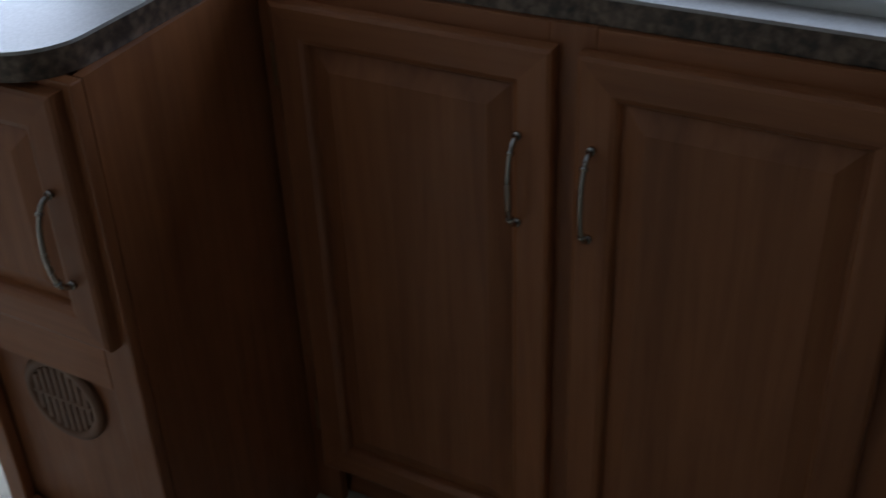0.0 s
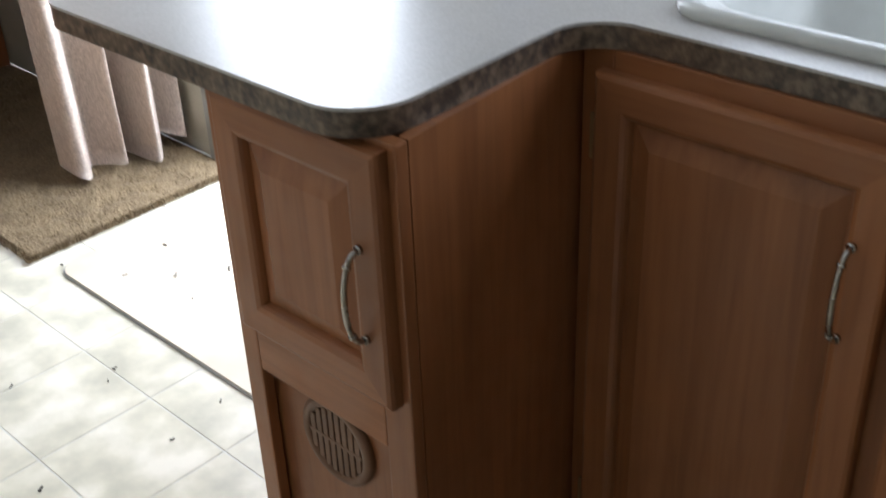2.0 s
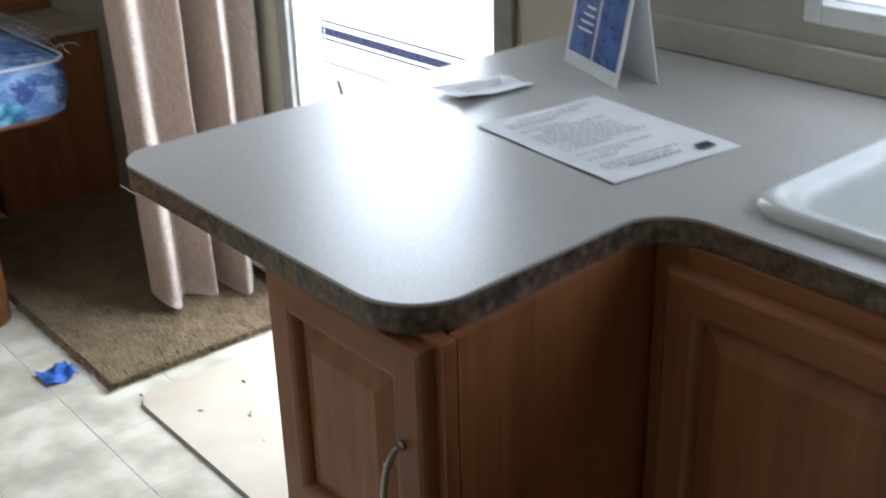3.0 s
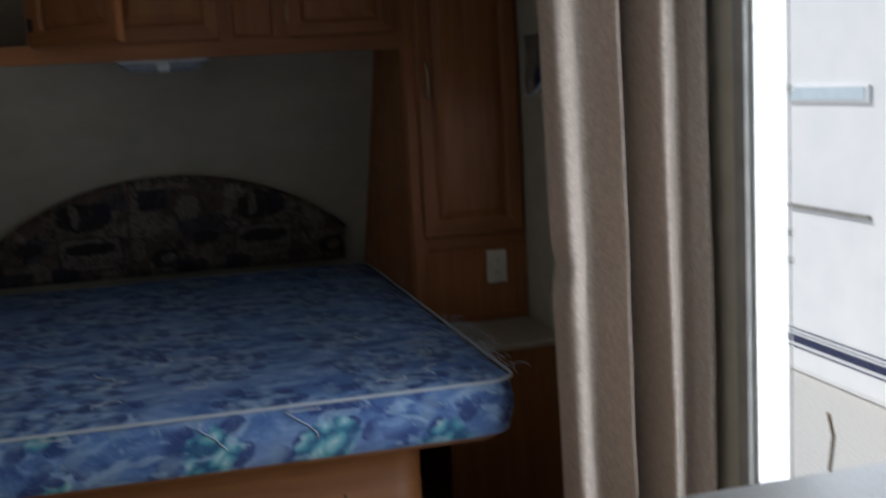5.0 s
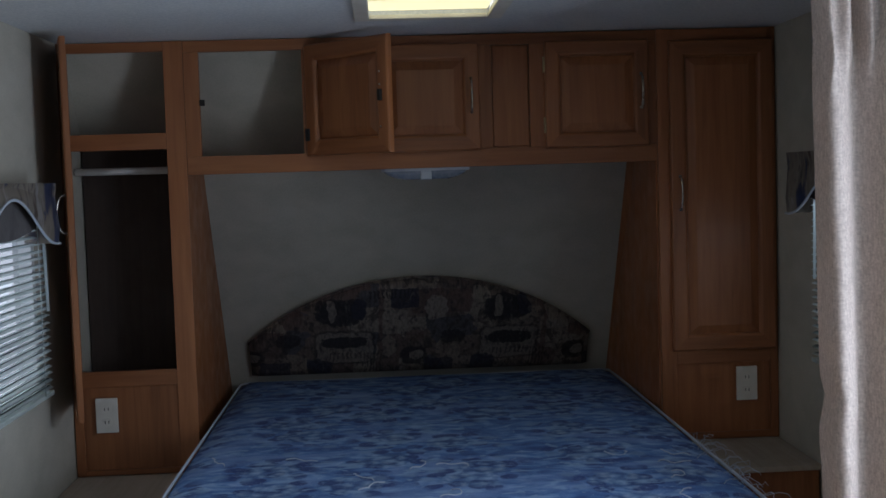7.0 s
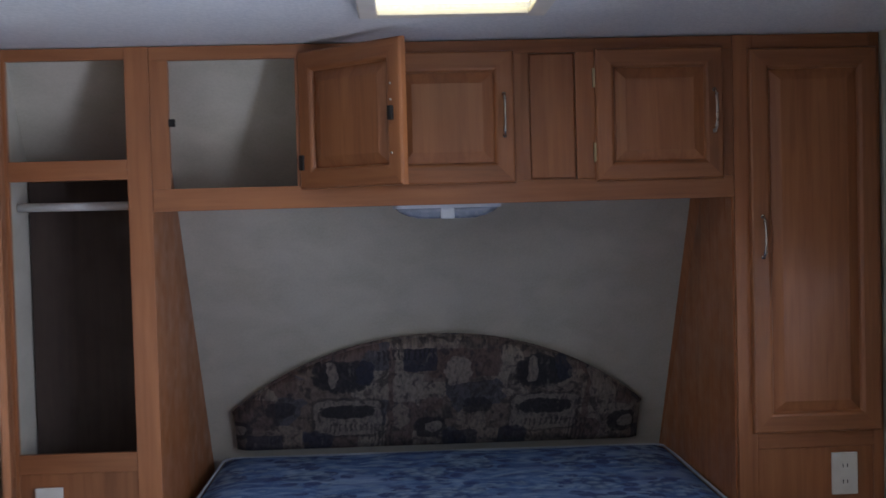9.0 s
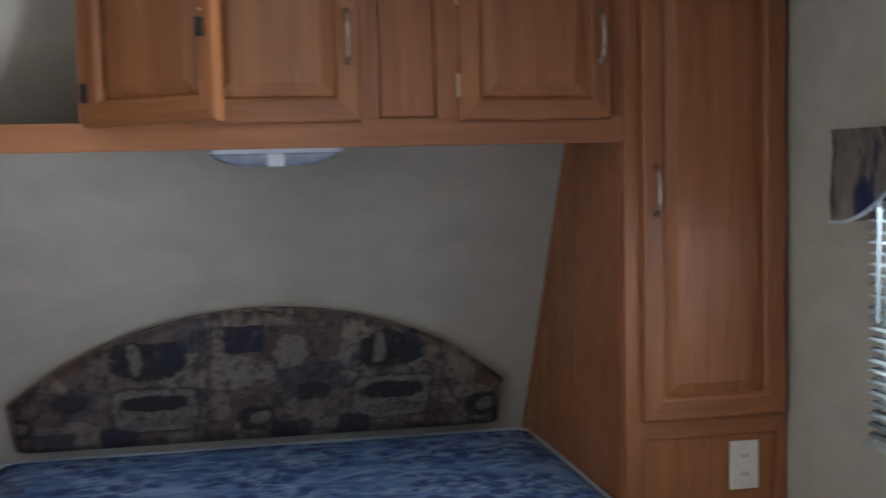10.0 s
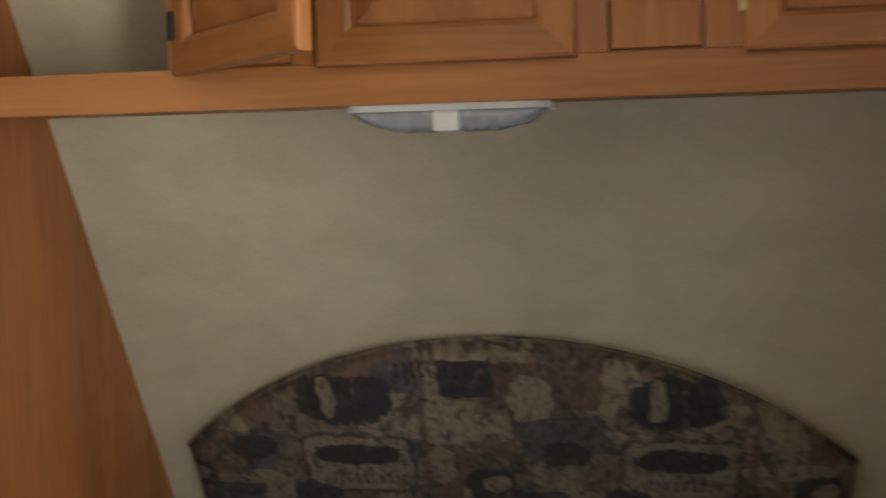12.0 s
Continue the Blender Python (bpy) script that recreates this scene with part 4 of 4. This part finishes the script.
def curve_at(points, f):
    """A smooth curve through points at f from 0 to 1."""
    g = f * (len(points) - 1)
    k = min(int(g), len(points) - 2)
    p = [Vector(points[min(max(k + q, 0), len(points) - 1)]) for q in (-1, 0, 1, 2)]
    g -= k
    return 0.5 * (2 * p[1] + (p[2] - p[0]) * g + (2 * p[0] - 5 * p[1] + 4 * p[2] - p[3]) * g * g + (3 * p[1] - p[0] - 3 * p[2] + p[3]) * g ** 3)


def curtain():
    o = thing("privacy_curtain", "taupe pinch-pleated privacy curtain hanging to the floor", "curtain")
    nu, nz = 200, 50
    bm, cols = bmesh.new(), []
    for i in range(nu + 1):
        f = i / nu
        base = curve_at(FOLDS, f)
        col = []
        for j in range(nz + 1):
            z = 0.04 + (1.945 - 0.04) * j / nz
            low = 1 - j / nz
            pinch = math.exp(-((z - 1.73) / 0.06) ** 2)
            head = 1 / (1 + math.exp(-(z - 1.74) / 0.025))
            drift = noise.noise((f * 3.0, z * 0.9, 5.0))
            x = base.x * (1.05 - 0.09 * low) + 0.008 * drift + 0.006 * pinch * math.sin(f * math.tau * 6)
            y = -1.352 + base.y * (1 - 0.45 * head) * (0.92 + 0.14 * low) + 0.02 * head * math.sin(f * math.tau * 11 + 4 * f * f) - 0.024 * pinch * math.sin(f * math.tau * 5.5) ** 2
            y += 0.009 * noise.noise((f * 9, z * 1.6, 3.0)) + 0.004 * noise.noise((f * 24, z * 6, 9.0)) - 0.035 * f * f
            if f < 0.2:
                tie = math.exp(-((z - 0.985) / 0.035) ** 2) * (1 - f / 0.2)
                x += 0.008 * tie
                y -= 0.012 * tie
                y += 0.01 * math.exp(-((z - 0.9) / 0.05) ** 2) * (1 - f / 0.2)
            zz = z + (0.02 * math.sin(f * 14 + 2) if j == 0 else 0)
            col.append(bm.verts.new((min(x, -0.004), y, zz)))
        cols.append(col)
    for a, b in zip(cols, cols[1:]):
        for j in range(nz):
            bm.faces.new((a[j], b[j], b[j + 1], a[j + 1]))
    bmesh.ops.solidify(bm, geom=list(bm.faces), thickness=0.0022)
    smooth(part("drape", bm, curtain_cloth, o))
    part("track", box(-0.42, -0.006, -1.355, -1.325, H - 0.022, H - 0.001, 0.003), white_paint, o)
    for k in range(5):
        x = -0.35 + k * 0.08
        part("hook", tube([(x, -1.338, H - 0.03), (x, -1.34, H - 0.012)], 0.003, 6), white_paint, o)
    part("tie_button", tube([(-0.356, -1.41, 0.985), (-0.348, -1.4, 0.985)], 0.009, 10), curtain_cloth, o)
    return o


curtain()


def door_mat():
    o = thing("carpet_mat", "worn brown cut-pile carpet offcut beside the bed", "rug")
    bm, n, m, rows = bmesh.new(), 60, 90, []
    for j in range(m + 1):
        row = []
        for i in range(n + 1):
            u, v = i / n, j / m
            x, y = -0.632 + 0.622 * u, -1.625 + 1.245 * v
            if i == 0:
                x += 0.006 * noise.noise((0, y * 40, 1))
            if j == 0:
                y += 0.006 * noise.noise((x * 40, 0, 2))
            e = min(i, n - i, j, m - j)
            row.append(bm.verts.new((x, y, 0.001 if e == 0 else 0.013 + 0.005 * noise.noise((x * 22, y * 22, 0)) + random.uniform(-0.0012, 0.0012))))
        rows.append(row)
    for j in range(m):
        for i in range(n):
            bm.faces.new((rows[j][i], rows[j][i + 1], rows[j + 1][i + 1], rows[j + 1][i]))
    part("pile_surface", bm, carpet, o)
    verts, faces = [], []
    rng = random.Random(8)
    for k in range(9000):
        x, y = rng.uniform(-0.636, -0.02), rng.uniform(-1.63, -1.05)
        if k % 6 == 0:
            y = rng.uniform(-1.634, -1.61)
        if k % 11 == 0:
            x = rng.uniform(-0.64, -0.62)
        a, h, s = rng.uniform(0, 6.28), rng.uniform(0.006, 0.014), 0.0022
        z = 0.006
        i = len(verts)
        verts += [(x + s * math.cos(a), y + s * math.sin(a), z), (x - s * math.cos(a), y - s * math.sin(a), z), (x + rng.uniform(-0.006, 0.006), y + rng.uniform(-0.006, 0.006), z + h)]
        faces.append((i, i + 1, i + 2))
    me = bpy.data.meshes.new("tuft")
    me.from_pydata(verts, [], faces)
    me.materials.append(carpet)
    t = new("tuft", me)
    t.parent = o
    t["kind"] = "stuff"
    return o


door_mat()
rag = thing("blue_cloth", "crumpled blue cloth scrap on the vinyl floor", "cloth", "", (-0.70, -1.47, 0))
bm = bmesh.new()
bmesh.ops.create_grid(bm, x_segments=10, y_segments=8, size=0.04)
for v in bm.verts:
    v.co.z = 0.012 + 0.02 * noise.noise((v.co.x * 40, v.co.y * 40, 4))
bmesh.ops.solidify(bm, geom=list(bm.faces), thickness=0.002)
part("fold", bm, blue_rag, rag)
rng = random.Random(4)
for k, (x, y) in enumerate([(-0.762, -2.166), (-0.735, -2.15), (-0.90, -2.03), (-0.66, -2.4), (-1.02, -2.36), (-0.52, -1.86), (-0.45, -1.95), (-0.38, -1.82), (-0.48, -2.06), (-0.34, -2.02), (-0.585, -1.69), (-0.78, -2.42)]):
    z = 0.008 if x > -0.6 and y < -1.7 else 0.0
    crumb = tagged(part("debris", tube([(x, y, z + 0.002), (x + rng.uniform(-0.01, 0.01), y + rng.uniform(-0.01, 0.01), z + 0.003), (x + rng.uniform(-0.014, 0.014), y + rng.uniform(-0.012, 0.012), z + 0.002)], rng.uniform(0.0011, 0.002), 5), dark_hole), "dry leaf crumb lying on the vinyl floor", "debris", "floor debris")

# ---- kitchen ----
TOP = 0.915
counter = thing("countertop", "grey laminate countertop with a dark granite-look edge", "countertop")
OUT = [(-0.002, -2.535, 0), (-0.932, -2.572, 0.055), (-0.932, -3.188, 0.075), (-0.55, -3.17, 0.07), (-0.545, -4.95, 0), (-0.002, -4.95, 0)]
SINK = (-0.50, -0.12, -3.235, -3.98)


def ring_prism(outer, hole, z0, z1):
    """A slab with a hole: the outline and the hole are joined along two seams."""
    bm = bmesh.new()
    layers = []
    for z in (z0, z1):
        loops = []
        for pts in (outer, hole):
            vs = [bm.verts.new((x, y, z)) for x, y in pts]
            es = [bm.edges.new((vs[k], vs[(k + 1) % len(vs)])) for k in range(len(vs))]
            loops.append((vs, es))
        bmesh.ops.triangle_fill(bm, use_beauty=True, edges=[e for _, es in loops for e in es])
        layers.append(loops)
    for q in (0, 1):
        a, b = layers[0][q][0], layers[1][q][0]
        for k in range(len(a)):
            bm.faces.new((a[k], a[(k + 1) % len(a)], b[(k + 1) % len(a)], b[k]))
    return bm


hole = fillet([(SINK[0] + 0.02, SINK[3] + 0.02, 0.04), (SINK[1] - 0.02, SINK[3] + 0.02, 0.04), (SINK[1] - 0.02, SINK[2] - 0.02, 0.04), (SINK[0] + 0.02, SINK[2] - 0.02, 0.04)], 5)
part("top", ring_prism(fillet(OUT, 12), hole, TOP - 0.004, TOP), laminate, counter, "pale grey laminate")
inner = fillet([(x + (0.0012 if k in (1, 2) else 0), y, r) for k, (x, y, r) in enumerate(OUT)], 12)
part("edge_band", ring_prism(inner, hole, TOP - 0.033, TOP - 0.0042), granite, counter, "dark mottled granite-look band")
structure("backsplash", box(-0.016, -0.001, -4.95, -2.56, TOP + 0.001, TOP + 0.055, 0.003), wallpaper, "low beige strip along the back of the counter", "trim")

unit = thing("end_cabinet", "narrow oak end cabinet with a small door and a vent", "cabinet")
FX, Y0, Y1 = -0.900, -3.2, -2.882
part("side_panel", prism([(FX + 0.0185, Y0), (-0.55, -3.168), (-0.55, -3.154), (FX + 0.0185, Y0 + 0.014)], 0, 0.8815), wood, unit)
part("side_panel", box(FX + 0.019, -0.003, Y1 - 0.014, Y1, 0, 0.8815), wood, unit)
part("stile", box(FX, FX + 0.018, Y0, Y0 + 0.046, 0, 0.8815, 0.003), wood, unit)
part("stile", box(FX, FX + 0.018, Y1 - 0.034, Y1, 0, 0.8815, 0.003), wood, unit)
for z0, z1 in ((0.82, 0.881), (0.472, 0.57), (0.0, 0.18)):
    part("rail", box(FX + 0.0004, FX + 0.0175, Y0 + 0.046, Y1 - 0.034, z0, z1, 0.002), wood_y, unit)
part("vent_panel", box(FX + 0.022, FX + 0.028, Y0 + 0.014, Y1 - 0.014, 0.15, 0.5), wood, unit)
d = panel_door(unit, "door", Y0 + 0.012, Y1 - 0.034, 0.553, 0.874, FX - 0.0005, 0.02, "x", -1, 0.05)
arch_pull(d, (FX - 0.0205, Y0 + 0.042, 0.70), (-1, 0, 0))
vent_r = part("vent_ring", bmesh.new(), vent_plastic, unit, "round brown louvred vent")
bm, N, rings = bmesh.new(), 40, []
for r, q in ((0.066, 0.0), (0.066, -0.006), (0.061, -0.01), (0.053, -0.01), (0.05, -0.005), (0.05, 0.0)):
    rings.append([bm.verts.new((FX + 0.0215 + q, -3.038 + r * math.cos(k * math.tau / N), 0.405 + r * math.sin(k * math.tau / N))) for k in range(N)])
for a, b in zip(rings, rings[1:]):
    for k in range(N):
        bm.faces.new((a[k], a[(k + 1) % N], b[(k + 1) % N], b[k]))
bm.to_mesh(vent_r.data)
bm.free()
smooth(vent_r)
bm = bmesh.new()
bmesh.ops.create_cone(bm, cap_ends=True, segments=32, radius1=0.05, radius2=0.05, depth=0.001, matrix=pose(FX + 0.0205, -3.038, 0.405, 0, 90, 0))
part("shadow_gap", bm, dark_hole, vent_r)
for k in range(8):
    u = -0.042 + 0.012 * k
    h = math.sqrt(max(0.0506 ** 2 - u ** 2, 0.0001))
    part("louvre", box(FX + 0.013, FX + 0.018, -3.038 + u - 0.0046, -3.038 + u + 0.0046, 0.405 - h, 0.405 + h, 0.001), vent_plastic, vent_r)
part("cross_bar", box(FX + 0.0125, FX + 0.0165, -3.038 - 0.05, -3.038 + 0.05, 0.402, 0.408, 0.001), vent_plastic, vent_r)

base = thing("sink_cabinet", "long oak base cabinet with raised panel doors", "cabinet")
SX = -0.556
spots = [(-3.577, -3.20), (-3.965, -3.605), (-4.43, -4.02)]
part("stile", box(SX, SX + 0.018, -3.215, -3.1705, 0.0, 0.8815, 0.002), wood, base)
part("stile", box(SX, SX + 0.018, -3.62, -3.565, 0.09, 0.8815, 0.002), wood, base)
part("stile", box(SX, SX + 0.018, -4.035, -3.95, 0.09, 0.8815, 0.002), wood, base)
part("stile", box(SX, SX + 0.018, -4.94, -4.42, 0.09, 0.8815, 0.002), wood, base)
for y0, y1 in ((-3.565, -3.215), (-3.95, -3.62), (-4.42, -4.035)):
    for z0, z1 in ((0.82, 0.881), (0.09, 0.13)):
        part("rail", box(SX + 0.0004, SX + 0.0175, y0, y1, z0, z1, 0.002), wood_y, base)
part("toe_kick", box(SX + 0.03, SX + 0.04, -4.94, -3.172, 0, 0.09), wood_y, base)
part("end_panel", box(SX + 0.018, -0.003, -4.94, -4.925, 0.0, 0.8815), wood, base)
for k, (y0, y1) in enumerate(spots):
    d = panel_door(base, "door", y0, y1, 0.092, 0.857, SX - 0.0005, 0.02, "x", -1, 0.052)
    arch_pull(d, (SX - 0.0205, (y0 + 0.04) if k == 0 else (y1 - 0.022 if k == 1 else y0 + 0.04), 0.69), (-1, 0, 0))
    if k == 0:
        part("hinge", box(SX - 0.012, SX + 0.001, y1, y1 + 0.009, 0.74, 0.80, 0.002), brass, d)
        part("hinge", box(SX - 0.012, SX + 0.001, y1, y1 + 0.009, 0.16, 0.22, 0.002), brass, d)


def sink():
    o = thing("sink", "white acrylic drop-in sink with a rounded raised rim", "sink")
    x0, x1, y1, y0 = SINK
    bm, loops = bmesh.new(), []
    prof = ((0.0, 0.0005), (-0.0015, 0.006), (0.001, 0.012), (0.007, 0.016), (0.015, 0.0155), (0.021, 0.0105), (0.025, 0.0085), (0.034, 0.0095), (0.04, 0.006), (0.044, -0.006), (0.05, -0.03), (0.062, -0.13), (0.085, -0.15), (0.13, -0.155))
    for inset, h in prof:
        r = max(0.055 - inset * 0.2, 0.02)
        pts = fillet([(x0 + inset, y0 + inset, r), (x1 - inset, y0 + inset, r), (x1 - inset, y1 - inset, r), (x0 + inset, y1 - inset, r)], 8)
        loops.append([bm.verts.new((x, y, TOP + h)) for x, y in pts])
    for a, b in zip(loops, loops[1:]):
        for k in range(len(a)):
            bm.faces.new((a[k], a[(k + 1) % len(a)], b[(k + 1) % len(a)], b[k]))
    bm.faces.new(loops[-1])
    smooth(part("basin", bm, acrylic, o))
    part("drain", tube([((x0 + x1) / 2, (y0 + y1) / 2, TOP - 0.1555), ((x0 + x1) / 2, (y0 + y1) / 2, TOP - 0.152)], 0.04, 24), steel, o)
    return o


sink()

# ---- things on the counter ----
sheet = thing("paper_sheet", "printed white letter sheet lying on the counter", "paper", "", (-0.512, -2.813, TOP), -6.0)
bm = bmesh.new()
bmesh.ops.create_grid(bm, x_segments=10, y_segments=12, size=0.5)
for v in bm.verts:
    v.co = Vector(((v.co.x + 0.5) * 0.216, (v.co.y - 0.5) * 0.279, 0.0018 + 0.0014 * noise.noise((v.co.x * 3, v.co.y * 3, 7)) + 0.003 * max(0, v.co.x * v.co.y)))
bmesh.ops.solidify(bm, geom=list(bm.faces), thickness=0.0004)
page = part("page", bm, paper, sheet)
rng = random.Random(12)
y = -0.252
for k in range(21):
    wide = rng.choice((0.05, 0.08, 0.11, 0.13, 0.15)) if k > 2 else 0.09 + 0.02 * k
    x = 0.022 if k % 5 else 0.05
    if k not in (3, 7, 17):
        line, end = bmesh.new(), x + wide
        while x < end:
            word = min(rng.uniform(0.006, 0.022), end - x)
            box(x, x + word, y, y + (0.0036 if k in (0, 18) else 0.0021), 0.0046, 0.005, 0.0, line)
            x += word + 0.003
        part("text_line", line, ink, page)
    y += 0.0112
part("printed_mark", box(0.166, 0.19, -0.262, -0.244, 0.0046, 0.005), dark_ink, page, "dark square printed emblem")

slip = thing("paper_slip", "small creased white paper slip on the counter", "paper", "", (-0.388, -2.69, TOP), -3.0)
bm = bmesh.new()
bmesh.ops.create_grid(bm, x_segments=8, y_segments=6, size=0.5)
for v in bm.verts:
    u, w = v.co.x, v.co.y
    v.co = Vector((u * 0.138, w * 0.08, 0.003 + 0.014 * max(0, -u - 0.1) + 0.004 * noise.noise((u * 3, w * 3, 2)) + 0.01 * max(0, -w - 0.2)))
bmesh.ops.solidify(bm, geom=list(bm.faces), thickness=0.0004)
part("page", bm, paper, slip)
for k in range(3):
    part("text_line", box(-0.04, 0.03 + 0.008 * k, -0.01 + 0.012 * k, -0.0075 + 0.012 * k, 0.006, 0.0065), ink, slip)

card = thing("brochure", "folded blue and white brochure standing on the counter", "brochure", "", (-0.155, -2.77, TOP), -20.5)
for s, tilt in ((-1, 10), (1, -10)):
    leaf = part("leaf", box(-0.0008, 0.0008, -0.09, 0.09, 0, 0.2), paper, card)
    leaf.matrix_basis = pose(s * 0.035 - 0.03, 0, 0.001, 0, tilt, 0)
    if s < 0:
        for y0, y1 in ((-0.08, -0.004), (0.004, 0.08)):
            part("picture", box(-0.0016, -0.0009, y0, y1, 0.022, 0.18), blue_print, leaf, "glossy blue picture panel")
        for k in range(4):
            part("text_line", box(-0.0022, -0.0017, 0.012, 0.06 - 0.006 * k, 0.06 + 0.012 * k, 0.064 + 0.012 * k), paper, leaf)

# ---- outside ----
structure("ground", box(-400, 400, -400, 400, -0.85, -0.75), gravel, "pale gravel ground around the trailer", "ground")
van = thing("neighbour_trailer", "white travel trailer with blue stripes parked alongside", "trailer")
part("body", box(3.0, 5.4, -4.2, 3.38, -0.745, 2.2, 0.05), roof_metal, van)
for z0, z1, m in ((-0.525, -0.475, navy), (-0.43, -0.424, navy), (-0.56, -0.553, navy), (-0.455, -0.452, ink)):
    part("stripe", box(2.992, 2.999, -4.1, 3.3, z0, z1), m, van)
part("corner_trim", box(2.985, 2.999, 3.32, 3.36, -0.6, 2.15, 0.004), trim_grey, van)
far_window = part("window", box(2.975, 2.999, 2.3, 3.22, 1.15, 1.26, 0.004), roof_metal, van)
part("pane", box(2.968, 2.974, 2.33, 3.19, 1.165, 1.245), tinted_pane, far_window, "pale blue tinted pane")
part("awning_rail", box(2.97, 2.999, 2.3, 3.25, 0.43, 0.455, 0.003), trim_grey, van)
weed = tagged(part("dry_weed", tube([(1.35, 0.2, -0.75), (1.36, 0.21, -0.55), (1.34, 0.22, -0.3), (1.37, 0.23, -0.12), (1.35, 0.235, -0.02)], 0.008, 6), carpet), "dry brown weed stalk growing from the gravel", "plant")

# ---- floor tiles ----
PITCH = 0.24
bm = box(-PITCH / 2 + 0.002, PITCH / 2 - 0.002, -PITCH / 2 + 0.002, PITCH / 2 - 0.002, -0.004, 0.0, 0.0006)
first = None
floor = bpy.data.objects["floor"]
for i in range(10):
    for j in range(18):
        x, y = -0.98 + PITCH / 2 + PITCH * (3 - i), -2.52 + PITCH / 2 + PITCH * (6 - j)
        if x < W + 0.12 or x > -0.1 or y < REAR + 0.12:
            continue
        if first is None:
            first = tile = part("tile", bm, vinyl, floor)
        else:
            tile = first.copy()
            scene.collection.objects.link(tile)
        tile.location = (x, y, 0)
